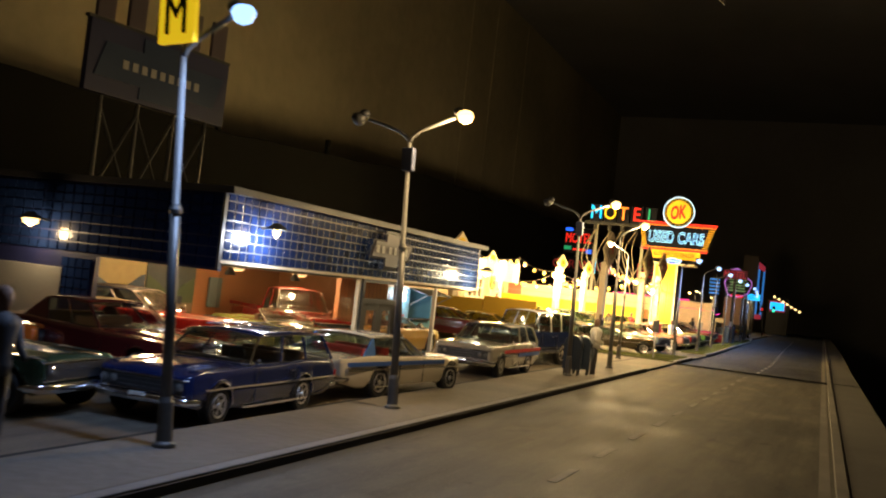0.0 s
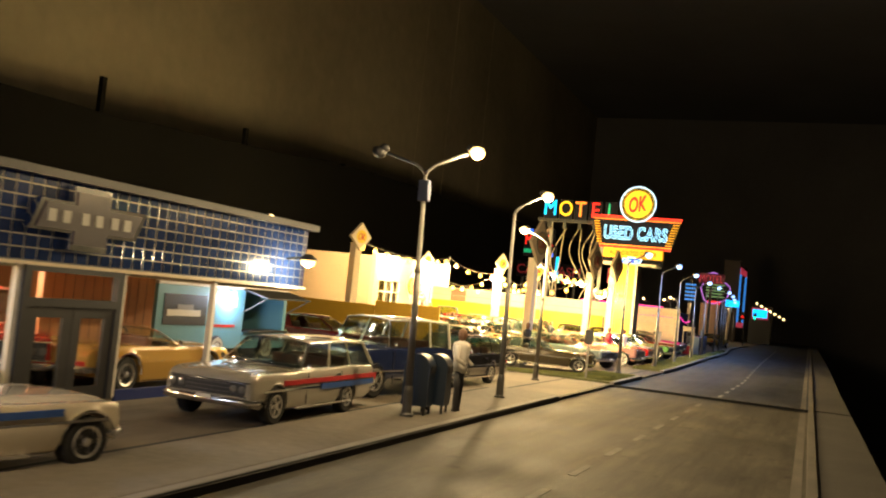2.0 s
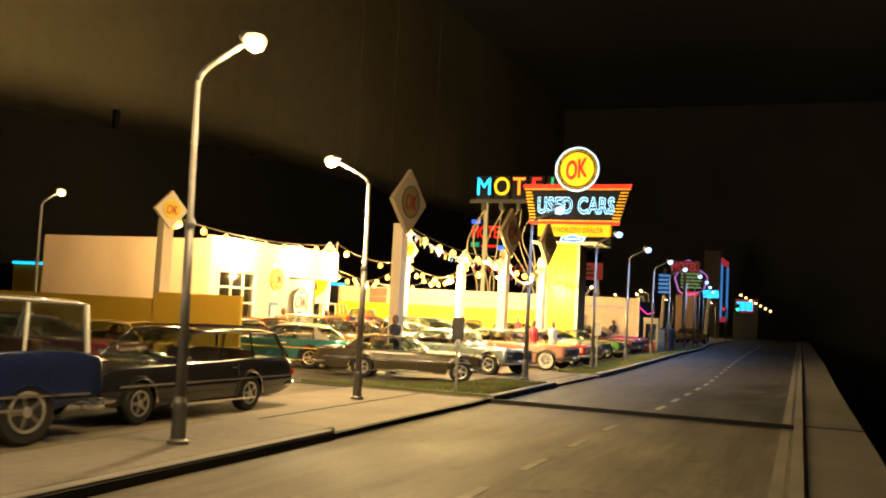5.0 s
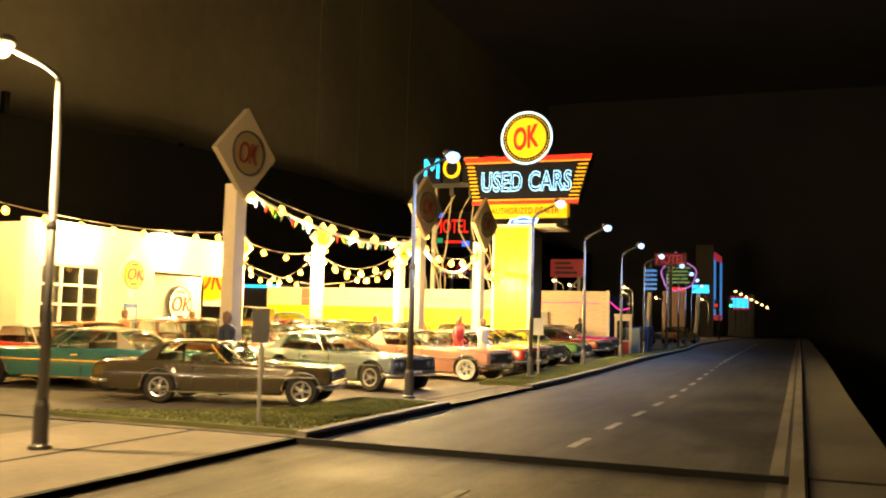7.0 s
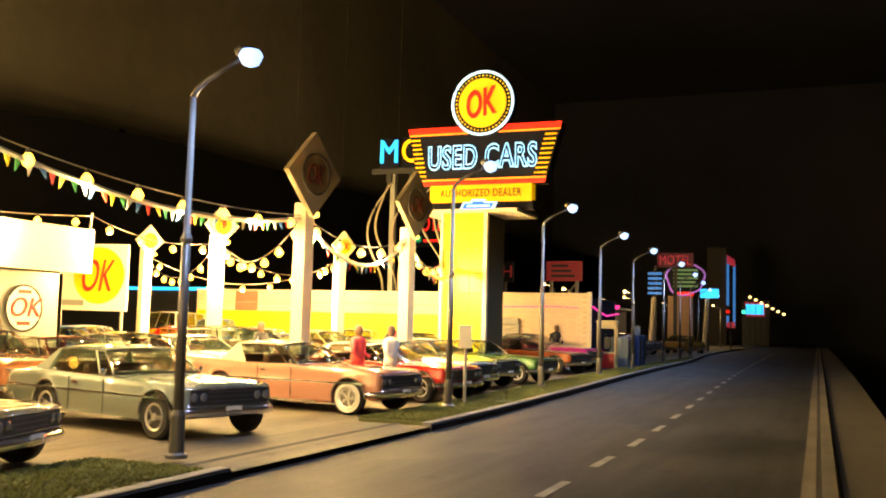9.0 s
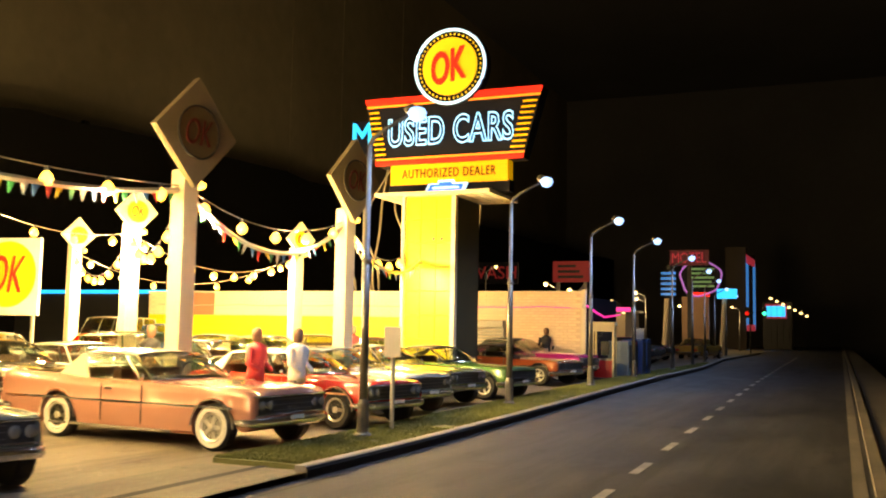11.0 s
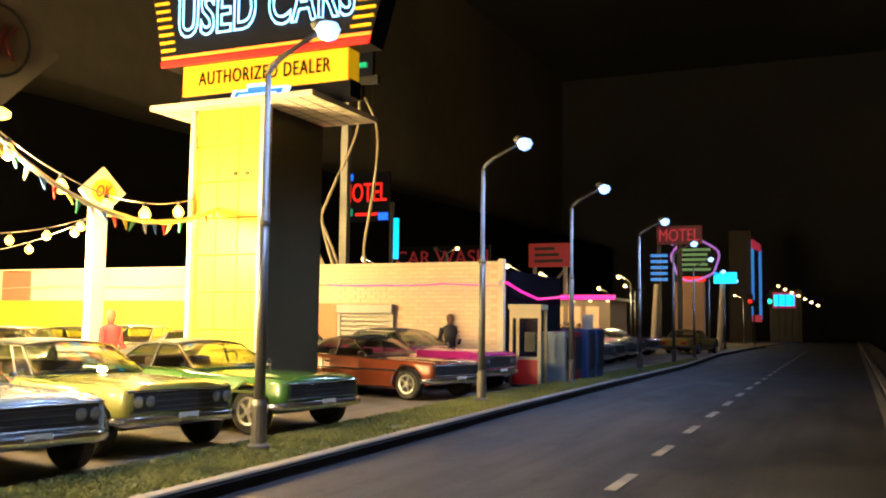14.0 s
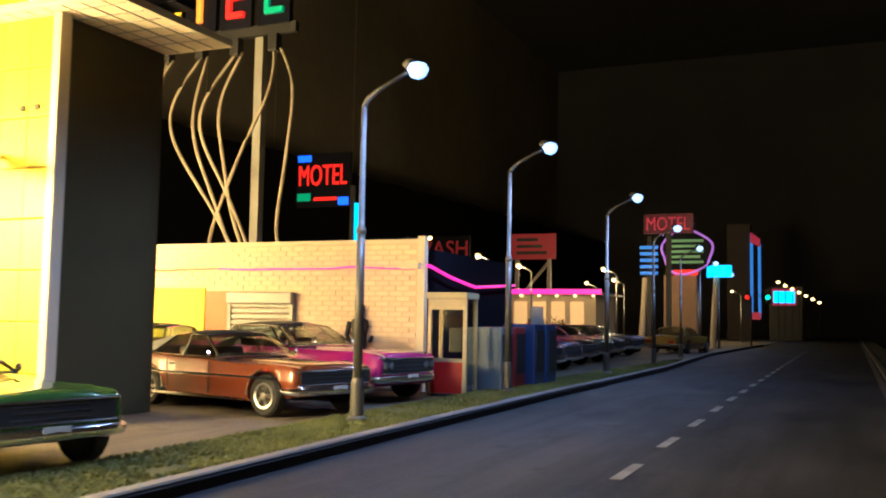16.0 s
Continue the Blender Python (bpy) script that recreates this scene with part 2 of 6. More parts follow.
def tube(points, radius, sides=8, bm=None, closed=False):
    """A round bar along points; radius may be a number or one per point."""
    bm = bm or bmesh.new()
    pts = [Vector(p) for p in points]
    rings = []
    for i, p in enumerate(pts):
        a, b = (pts[i - 1] if i or closed else p), (pts[(i + 1) % len(pts)] if i < len(pts) - 1 or closed else p)
        d = (b - a).normalized()
        u = d.cross(Vector((0, 0, 1)) if abs(d.z) < 0.9 else Vector((1, 0, 0))).normalized()
        w = d.cross(u)
        r = radius if isinstance(radius, (int, float)) else radius[i]
        rings.append([bm.verts.new(p + (u * math.cos(t) + w * math.sin(t)) * r) for t in [2 * math.pi * k / sides for k in range(sides)]])
    n = len(rings)
    for i in range(n if closed else n - 1):
        for k in range(sides):
            bm.faces.new((rings[i][k], rings[i][(k + 1) % sides], rings[(i + 1) % n][(k + 1) % sides], rings[(i + 1) % n][k]))
    if not closed:
        bm.faces.new(rings[0][::-1]), bm.faces.new(rings[-1])
    return bm


def lathe(profile, sides=20, axis="z", bm=None, at=(0, 0, 0)):
    """Rings of (radius, height) turned round an axis."""
    bm = bm or bmesh.new()
    rings = []
    for r, h in profile:
        ring = []
        for k in range(sides):
            a = 2 * math.pi * k / sides
            c, s = r * math.cos(a), r * math.sin(a)
            co = {"z": (c, s, h), "y": (c, h, s), "x": (h, c, s)}[axis]
            ring.append(bm.verts.new(Vector(co) + Vector(at)))
        rings.append(ring)
    for a, b in zip(rings, rings[1:]):
        for k in range(sides):
            bm.faces.new((a[k], a[(k + 1) % sides], b[(k + 1) % sides], b[k]))
    bm.faces.new(rings[0][::-1]), bm.faces.new(rings[-1])
    bmesh.ops.recalc_face_normals(bm, faces=bm.faces)
    return bm


def plate(outline, y0, y1, bm=None):
    """A flat board of the (x, z) outline, from y0 to y1."""
    bm = bm or bmesh.new()
    a, b = [bm.verts.new((x, y0, z)) for x, z in outline], [bm.verts.new((x, y1, z)) for x, z in outline]
    bm.faces.new(a), bm.faces.new(b[::-1])
    n = len(a)
    for i in range(n):
        bm.faces.new((a[i], b[i], b[(i + 1) % n], a[(i + 1) % n]))
    bmesh.ops.recalc_face_normals(bm, faces=bm.faces)
    return bm


def letters(body, size, depth=0.03, outline=0.0, slant=0.0, space=1.0, bold=0.0):
    """Lettering that faces -y, centred on the origin; outline gives tubes along the edges instead of solid letters."""
    cu = bpy.data.curves.new("letters", "FONT")
    cu.body, cu.size, cu.align_x, cu.align_y, cu.shear, cu.space_character = body, size, "CENTER", "CENTER", slant, space
    cu.resolution_u, cu.offset = 4, bold
    if outline:
        cu.fill_mode, cu.bevel_depth, cu.bevel_resolution = "NONE", outline, 1
    else:
        cu.extrude = depth
    ob = bpy.data.objects.new("letters", cu)
    scene.collection.objects.link(ob)
    dg = bpy.context.evaluated_depsgraph_get()
    me = bpy.data.meshes.new_from_object(ob.evaluated_get(dg))
    bpy.data.objects.remove(ob)
    bm = bmesh.new()
    bm.from_mesh(me)
    bpy.data.meshes.remove(me)
    bmesh.ops.rotate(bm, verts=bm.verts, cent=(0, 0, 0), matrix=Matrix.Rotation(math.pi / 2, 3, "X"))
    return bm


def sized(bm, width, height, x=0, y=0, z=0):
    """Lettering stretched to a width and height and set in place."""
    xs, zs = [v.co.x for v in bm.verts], [v.co.z for v in bm.verts]
    cx, cz = (max(xs) + min(xs)) / 2, (max(zs) + min(zs)) / 2
    for v in bm.verts:
        v.co.x, v.co.z = (v.co.x - cx) * width / (max(xs) - min(xs)) + x, (v.co.z - cz) * height / (max(zs) - min(zs)) + z
        v.co.y += y
    return bm


def moved(bm, x=0, y=0, z=0, sx=1, sz=1):
    bmesh.ops.scale(bm, vec=(sx, 1, sz), verts=bm.verts)
    bmesh.ops.translate(bm, vec=(x, y, z), verts=bm.verts)
    return bm


def structure(name, bm, material, label="", category=""):
    ob = part(name, bm, material, None, label)
    return tagged(ob, category=category or name.split("_")[0], kind="structure")


KERBSHADE = mat("kerb_face_shade", (0.018, 0.016, 0.015), 0.8, vary=0.5, grain=5)
LEDGE = mat("ledge_concrete", (0.1, 0.092, 0.085), 0.85, vary=0.5, grain=3, bump=0.5)
# letter colour of the big diamond signs, darkened for their backlit side
SHADED_RED = mat("shaded_red_paint", (0.16, 0.02, 0.015), 0.6, vary=0.2)
BLUE_EDGE = mat("deep_blue_paint", (0.015, 0.03, 0.16), 0.4, vary=0.2)
# cream of the big diamond signs with backlit shade in the colour
SHADED_SIGN = mat("shaded_cream_board", (0.34, 0.27, 0.18), 0.8, vary=0.2, grain=2)
KERB_R = mat("pale_kerb_concrete", (0.2, 0.18, 0.155), 0.85, vary=0.5, grain=4, bump=0.5)
BANNER = mat("blue_grey_box_paint", (0.05, 0.06, 0.11), 0.5, vary=0.2)
WORN_W = mat("worn_road_paint", (0.19, 0.175, 0.15), 0.8, vary=0.6, grain=10)
# yellow disc of the big diamond signs, darkened the same way
SHADED_DISC = mat("shaded_disc_paint", (0.2, 0.15, 0.07), 0.6, vary=0.2)
# side wall of the brick building, far darker than its peach front
DARKWALL = mat("dark_navy_side", (0.008, 0.008, 0.013), 0.95, spec=0.05, vary=0.3)

# ---- ground ----
def strip(left, right, z, y0, y1, step=4.0):
    """A sheet between two edge functions of y."""
    bm = bmesh.new()
    n = max(1, int((y1 - y0) / step))
    rows = []
    for i in range(n + 1):
        y = y0 + (y1 - y0) * i / n
        rows.append([bm.verts.new((left(y), y, z + gz(y))), bm.verts.new((right(y), y, z + gz(y)))])
    for a, b in zip(rows, rows[1:]):
        bm.faces.new((a[0], a[1], b[1], b[0]))
    return bm


def kerb_x(y):
    return float(np.interp(y, [0, 20, 50, 76, 100, 125, 140, 165, 330], [-7.5, -7.8, -8.2, -8.5, -8.6, -8.9, -9.3, -11, -13]))


def gutter_x(y):
    return 1.25 - 0.0105 * (y - 28)


def edge_x(y):
    return gutter_x(y) + 1.9


structure("ground", strip(lambda y: -75, lambda y: kerb_x(y) - 0.03, 0.1, -40, 330), LOT, "worn dark asphalt car lot covering the board", "ground")
structure("road", strip(lambda y: kerb_x(y) - 0.1, gutter_x, 0.0, -40, 67.66, 2.0), ASPHALT, "worn grey-brown two-lane road", "road")
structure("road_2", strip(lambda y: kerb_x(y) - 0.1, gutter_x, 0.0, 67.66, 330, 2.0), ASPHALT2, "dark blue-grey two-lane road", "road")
structure("floor", box(-80, 45, -45, 335, -30.5, -30), BLACK, "black floor far below the board", "floor")


def solid_strip(left, right, z0, z1, y0, y1, step=3.0):
    bm = bmesh.new()
    n = max(1, int((y1 - y0) / step))
    rows = []
    for i in range(n + 1):
        y = y0 + (y1 - y0) * i / n
        g = gz(y)
        rows.append([bm.verts.new(p) for p in ((left(y), y, z0 + g), (left(y), y, z1 + g), (right(y) - 0.05, y, z1 + g), (right(y), y, z1 - 0.04 + g), (right(y), y, z0 + g))])
    for a, b in zip(rows, rows[1:]):
        for k in range(5):
            bm.faces.new((a[k], a[(k + 1) % 5], b[(k + 1) % 5], b[k]))
    bm.faces.new(rows[0]), bm.faces.new(rows[-1][::-1])
    bmesh.ops.recalc_face_normals(bm, faces=bm.faces)
    return bm


structure("kerb_right", solid_strip(gutter_x, lambda y: gutter_x(y) + 0.28, -0.05, 0.16, -40, 330), KERB_R, "narrow raised concrete kerb", "kerb")
structure("pavement_right", solid_strip(lambda y: gutter_x(y) + 0.3, edge_x, -2.5, 0.1, -40, 330), LEDGE, "bare concrete ledge at the board's edge", "pavement")
structure("gutter_line", strip(lambda y: gutter_x(y) - 0.34, lambda y: gutter_x(y) - 0.1, 0.006, -40, 330), KERB_R, "faded pale gutter strip on the road", "road marking")
structure("pavement_left", solid_strip(lambda y: -10.3 - 0.02 * (y - 20), lambda y: kerb_x(y) - 0.245, 0.02, 0.2, -10, 57), PAVING, "grey concrete pavement beside the showroom lot", "pavement")
structure("kerb_left", solid_strip(lambda y: kerb_x(y) - 0.24, kerb_x, -0.02, 0.2, -10, 56.5), KERB, "low concrete kerb with a dark face", "kerb")
structure("driveway", strip(lambda y: -13.5, lambda y: kerb_x(y) - 0.02, 0.115, 57, 67.6), CONCRETE, "pale concrete driveway crossing", "pavement")
structure("driveway_2", strip(lambda y: -10.8, lambda y: kerb_x(y) - 0.02, 0.116, 76.6, 85.2), ASPHALT, "grey-brown driveway crossing into the car lot", "pavement")
# thin black strips paint the shade on the road side of the kerbs
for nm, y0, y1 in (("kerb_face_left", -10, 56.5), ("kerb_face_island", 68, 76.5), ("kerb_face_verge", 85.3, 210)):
    structure(nm, solid_strip(lambda y: kerb_x(y) + 0.002, lambda y: kerb_x(y) + 0.02, 0.0, 0.188, y0, y1), KERBSHADE, "black strip painting the shade on the kerb face", "kerb")
structure("kerb_island", solid_strip(lambda y: kerb_x(y) - 0.24, kerb_x, -0.02, 0.2, 68, 76.5), KERB, "low concrete kerb round a grass island", "kerb")
structure("kerb_verge", solid_strip(lambda y: kerb_x(y) - 0.26, kerb_x, -0.02, 0.21, 85.3, 210), KERB, "long low concrete kerb beside the grass verge", "kerb")
structure("verge_island", solid_strip(lambda y: -11.2 - max(0, 72 - y) * 1.2, lambda y: kerb_x(y) - 0.26, 0.02, 0.19, 68.2, 76.3), SOIL, "short grass island at the lot's corner", "grass")
structure("verge", solid_strip(lambda y: -10.7, lambda y: kerb_x(y) - 0.28, 0.02, 0.19, 85.5, 150), SOIL, "narrow strip of short grass along the kerb", "grass")
structure("seam_line", box(-60, edge_x(67.5), 67.6, 67.72, 0.004, 0.122), SEAM, "black joint between two boards", "joint")
structure("lot_joint", strip(lambda y: -10.75 - 0.02 * (y - 20), lambda y: -10.6 - 0.02 * (y - 20), 0.108, -10, 57), SEAM, "dark joint behind the pavement", "joint")
structure("lot_joint_2", strip(lambda y: -9.67, lambda y: -9.45, 0.124, 76.6, 85.6), SEAM, "dark joint across the driveway", "joint")
structure("driveway_crack", strip(lambda y: -8.27, lambda y: -8.21, 0.006, 77.5, 86), SEAM, "thin dark crack along the road edge", "joint")
structure("lot_joint_3", strip(lambda y: -10.90, lambda y: -10.76, 0.122, 57, 67.6), SEAM, "dark joint behind the driveway crossing", "joint")
structure("driveway_joint", strip(lambda y: kerb_x(y) - 0.14, lambda y: kerb_x(y) - 0.02, 0.123, 56.5, 67.6), SEAM, "dark joint between driveway and road", "joint")

def road_dash(material, label, spots):
    first = part("road_dash", box(-0.09, 0.09, -0.85, 0.85, 0.0, 0.006), material)
    tagged(first, label, "road marking", "centre line", "structure")
    for k, (x, y, rz) in enumerate(spots):
        m = pose(x * K, y * K, (gz(y) + 0.003) * K, 0, 0, rz)
        if k == 0:
            first.matrix_basis = m
        else:
            copy_thing(first, m)


dash_ys = [7.6 + 3.73 * i for i in range(50)]
road_dash(WORN_W, "short worn dash, almost gone, on the road", [(-3.7, y, 0) for y in dash_ys if y < 66])
road_dash(PAINT_W, "short faded white dash on the road", [(-3.45 - max(0, y - 85) * 0.022, y, 1.0 if y > 85 else 0) for y in dash_ys if y > 69])

# grass blades in small tufts
def tufts(name, spots, label):
    vs, fs = [], []
    rnd = random.Random(5)
    for x, y in spots:
        z = 0.19 + gz(y)
        for _ in range(3):
            a, h, w = rnd.uniform(0, 6.28), rnd.uniform(0.02, 0.06), rnd.uniform(0.012, 0.03)
            dx, dy = math.cos(a) * w, math.sin(a) * w
            k = len(vs)
            vs += [(x - dx, y - dy, z), (x + dx, y + dy, z), (x + dy * 1.3, y - dx * 1.3, z + h)]
            fs.append((k, k + 1, k + 2))
    me = bpy.data.meshes.new(name)
    me.from_pydata([[c * K for c in v] for v in vs], [], fs)
    ob = part(name, me, GRASS)
    return tagged(ob, label, "grass", kind="stuff")


rnd = random.Random(2)
island = []
for _ in range(9000):
    y = rnd.uniform(68.3, 76.2)
    x = rnd.uniform(-11.2 - max(0, 72 - y) * 1.2, kerb_x(y) - 0.3)
    if noise.noise((x * 0.8, y * 0.5, 0)) > -0.55:
        island.append((x, y))
tufts("grass_island", island, "short green flocked grass on the island")
verge = []
for _ in range(38000):
    y = 85.6 + 64 * rnd.random() ** 1.3
    x = rnd.uniform(-10.75, kerb_x(y) - 0.3)
    if noise.noise((x * 0.8, y * 0.5, 3)) > -0.6:
        verge.append((x, y))
tufts("grass_verge", verge, "short green flocked grass with bare patches")

# ---- room round the layout ----
structure("wall_left", box(-76, -75, -45, 335, -30, 70), BACKWALL, "tall beige painted wall behind the layout", "wall")
structure("wall_right", box(44, 45, -45, 335, -30, 70), BLACK, "black wall of the dark room", "wall")
structure("wall_end", box(-76, 45, 335, 336, -30, 70), BLACK, "black wall at the far end of the room", "wall")
structure("wall_start", box(-76, 45, -46, -45, -30, 70), BLACK, "black wall of the dark room", "wall")
structure("ceiling", box(-76, 45, -46, 336, 70, 71), BLACK, "black ceiling", "ceiling")
bm = bmesh.new()
ys = np.linspace(-44, 330, 80)
top = [float(np.interp(y, [-44, 50, 90, 110, 140, 330], [16, 16.6, 17, 18.4, 20.4, 23])) + 0.5 * noise.noise((y * 0.09, 0, 0)) + 0.25 * noise.noise((y * 0.4, 3, 0)) for y in ys]
front, back = [], []
for y, z in zip(ys, top):
    front.append((bm.verts.new((-60, y, 0.1)), bm.verts.new((-60, y, z))))
    back.append((bm.verts.new((-60.4, y, 0.1)), bm.verts.new((-60.4, y, z))))
for i in range(len(ys) - 1):
    bm.faces.new((front[i][0], front[i + 1][0], front[i + 1][1], front[i][1]))
    bm.faces.new((back[i][0], back[i][1], back[i + 1][1], back[i + 1][0]))
    bm.faces.new((front[i][1], front[i + 1][1], back[i + 1][1], back[i][1]))
structure("backdrop_hills", bm, HILL, "black board cut as a line of hills", "backdrop")
for y in (86.5, 109.5, 133.0):
    structure("hill_stake", box(-60.9, -60.45, y - 0.28, y + 0.28, 0.1, 20.3), HILL, "dark upright stake behind the hill board", "trim")
for y in (189, 204, 226):
    structure("wall_batten", box(-75, -74.85, y - 1.3, y + 1.3, 0, 70), BACKWALL, "beige upright batten on the wall", "trim")
for pts in ([(-30, 95, 58), (-22, 110, 46), (-16, 130, 44)], [(12, 60, 50), (14, 120, 44), (15, 170, 40)]):
    part("ceiling_cable", tube([(pts[0][0], pts[0][1], 70)] + pts + [(pts[-1][0], pts[-1][1], 70)], 0.16, 6), GREY, None, "thin grey cable hanging in the dark room")["category"] = "cable"


# added fill light, out of view, to brighten the beige wall
ob = thing("ceiling_work_light", -46, 15, 69.9, 0, "dim added fill light, unseen under the ceiling", "ceiling light")
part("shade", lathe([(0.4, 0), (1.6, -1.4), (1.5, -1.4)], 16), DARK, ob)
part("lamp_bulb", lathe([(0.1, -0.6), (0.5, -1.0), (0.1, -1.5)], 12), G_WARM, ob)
lamp("wall_fill", -46, 15, 67.8, 3900, (1.0, 0.8, 0.52), 1.2, 150, (-75, 60, 20))


# ---- street lamps ----
def street_lamp(x, y, z, cool=True, twin=False, lit=True, lean=0.0, height=6.6, watts=None, rz=0, head=1.15):
    ob = thing("street_lamp", x, y, z, rz, ("slim steel street lamp, " + ("two arms, one lit" if twin else "single bent arm") + (", cool white light" if cool else ", warm light")), "street lamp", "street lamps")
    ob.rotation_euler.y += radians(lean)
    part("foot", lathe([(0.2, 0), (0.2, 0.06), (0.14, 0.1), (0.13, 0.75), (0.1, 0.85)], 14), STEEL, ob, smooth=False)
    part("pole", tube([(0, 0, 0.8), (0, 0, height * 0.6), (0, 0, height * 0.6), (0, 0, height)], [0.1, 0.085, 0.065, 0.055], 10), STEEL, ob, smooth=True)
    part("collar", lathe([(0.1, height * 0.59), (0.11, height * 0.6), (0.07, height * 0.615)], 12), STEEL, ob)
    watts = watts or (1000 if cool else 1450)
    arms = [(1, lit)] + ([(-1, False)] if twin else [])
    for side, on in arms:
        d = side
        arm = part("arm", tube([(0, 0, height), (0.08 * d, 0, height + 0.14), (0.3 * d, 0, height + 0.3), (head * d * 0.85, 0, height + 0.62)], [0.055, 0.055, 0.05, 0.045], 8), STEEL, ob, smooth=True)
        hx, hz = head * d, height + 0.72
        shell = part("lamp_head", lathe([(0.03, -0.02), (0.13, 0.02), (0.17, 0.1), (0.1, 0.19), (0.04, 0.21)], 14, at=(hx - 0.1 * d, 0, hz - 0.04)), STEEL if on else DARK, ob, smooth=True)
        bulb = part("bulb", lathe([(0.02, -0.24), (0.15, -0.18), (0.22, -0.03), (0.17, 0.07), (0.02, 0.12)], 14, at=(hx + 0.06 * d, 0, hz - 0.02)), (G_COOL if cool else G_WARM) if on else DARK, ob, "glowing bulb" if on else "unlit bulb", True)
    if twin:
        part("bracket", box(-0.16, 0.16, -0.1, 0.1, height - 0.75, height - 0.15, 0.03), BANNER, ob)
    if lit:
        c, s = math.cos(radians(rz)), math.sin(radians(rz))
        lx, ly, lz = x + head * 1.05 * c + 0.1 + (height + 0.5) * math.sin(radians(lean)), y + head * s - 0.05, z + height + 0.32
        if cool:
            lamp("street_light", lx, ly, lz, watts, (0.45, 0.62, 1.0), 0.13, 160, (lx - 1.0, ly + 0.01, lz - 5))
        else:
            lamp("street_light", lx, ly, lz, watts, (1.0, 0.68, 0.3), 0.13)
    return ob


street_lamp(-9.24, 26.2, 0.2, False, True, lean=-3.0, height=6.85, head=1.45)
street_lamp(-9.4, 44.1, 0.2, False, True, lean=-1.5, height=6.8, head=1.45)
street_lamp(-9.5, 52.7, 0.2, False, height=6.75, lean=-1, watts=1500)
street_lamp(-11.4, 63.9, 0.12, False, height=6.5, rz=195, watts=4600)
street_lamp(-10, 77.0, 0.19, height=6.55)
for y, h in ((90.1, 6.75), (100.2, 6.6), (110.7, 6.4), (119.5, 6.3), (130.9, 6.3)):
    street_lamp(-10, y, 0.19 + gz(y), height=h)
for x, y in ((-10.6, 143), (-11.5, 156), (-12.6, 171), (-13.5, 188)):
    street_lamp(x, y, 0.12 + gz(y), height=6.35, watts=420)
street_lamp(-36, 76, 0.1, False, height=7.2, watts=350)
street_lamp(-46, 92, 0.1, False, True, height=5.2, watts=150)
for x, y in ((-26, 160), (-21, 178), (-34, 150), (-30, 205), (-24, 226), (-27, 172), (-25, 198), (-19.5, 214), (-16.5, 232)):
    street_lamp(x, y, 0.1 + gz(y), False, height=6.4, watts=700, rz=180)
street_lamp(-38, 172, 0.4, False, True, height=9, watts=150)

# lamp post with a square M sign
ob = street_lamp(-9.36, 17.4, 0.2, True, height=6.75, head=1.15, lean=-5.0, watts=1100)
ob.name = "lamp_post_with_sign"
tagged(ob, "grey steel lamp post with a square yellow sign", "street lamp")
sb = part("sign_board", box(-0.4, 0.36, -0.22, -0.1, 6.95, 8.0, 0.02), G_YEL, ob, "lit yellow panel")
part("letter", sized(letters("M", 0.8, 0.02), 0.42, 0.7, -0.02, -0.24, 7.45), SIGNBLACK, sb, "black letter")

# ---- pylon sign ----
PX, PY = -16.35, 107.0
ob = thing("dealer_pylon", 0, 0, gz(108), 0, "tall yellow panelled pylon with a dark side", "pylon")
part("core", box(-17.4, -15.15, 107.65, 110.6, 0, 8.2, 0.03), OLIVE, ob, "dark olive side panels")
for x0, x1 in ((-17.52, -17.38), (-15.2, -15.0)):
    part("corner_trim", box(x0, x1, 107.4, 107.7, 0, 8.2, 0.02), CREAM, ob, "cream corner strip")
for i in range(3):
    for j in range(8):
        w = 2.16 / 3
        part("panel", box(-17.37 + i * w + 0.005, -17.37 + (i + 1) * w - 0.005, 107.54, 107.66, 0.05 + j * 1.02, 1.05 + j * 1.02 , 0.015), YELLOW, ob)
for x in (-16.0, -15.62):
    part("bolt_hole", lathe([(0.07, 0), (0.07, 0.06)], 12, "y", at=(x - 0.05, 107.5, 6.35)), DARK, ob, "black round hole")
canopy = part("canopy", box(-18.7, -13.35, 107.05, 110.7, 8.2, 8.36, 0.02), CREAM, ob, "cream tiled canopy")
for i in range(1, 11):
    part("canopy_joint", box(-18.6 + i * 0.48, -18.58 + i * 0.48, 107.15, 110.6, 8.185, 8.2), GREY, canopy)
for j in range(1, 7):
    part("canopy_joint", box(-18.6, -13.45, 106.95 + j * 0.5, 106.97 + j * 0.5, 8.183, 8.198), GREY, canopy)

ob = thing("used_cars_sign", -15.55, 108.35, gz(108) - 0.2, 0, "neon roadside sign with a round yellow disc and outlined letters", "sign")
part("base_panel", box(-3.05, 2.65, -0.1, 0.5, 8.6, 9.1, 0.03), SIGNBLACK, ob)
part("lower_board", box(-2.95, 2.6, -0.16, 0.46, 9.05, 9.95, 0.03), G_YELD, ob, "lit amber board")
part("lower_lettering", sized(letters("AUTHORIZED DEALER", 0.44, 0.015, space=1.15), 4.4, 0.4, -0.15, -0.19, 9.52), SIGNBLACK, ob)
outline = [(-3.6, 9.95), (3.3, 9.95), (4.15, 12.95), (-4.2, 12.95)]
main = part("main_board", plate(outline, -0.3, 0.5), SIGNBLACK, ob)
part("top_stripe", plate([(-4.14, 12.72), (4.08, 12.72), (4.15, 12.97), (-4.2, 12.97)], -0.36, -0.3), G_RED, main, "red neon stripe")
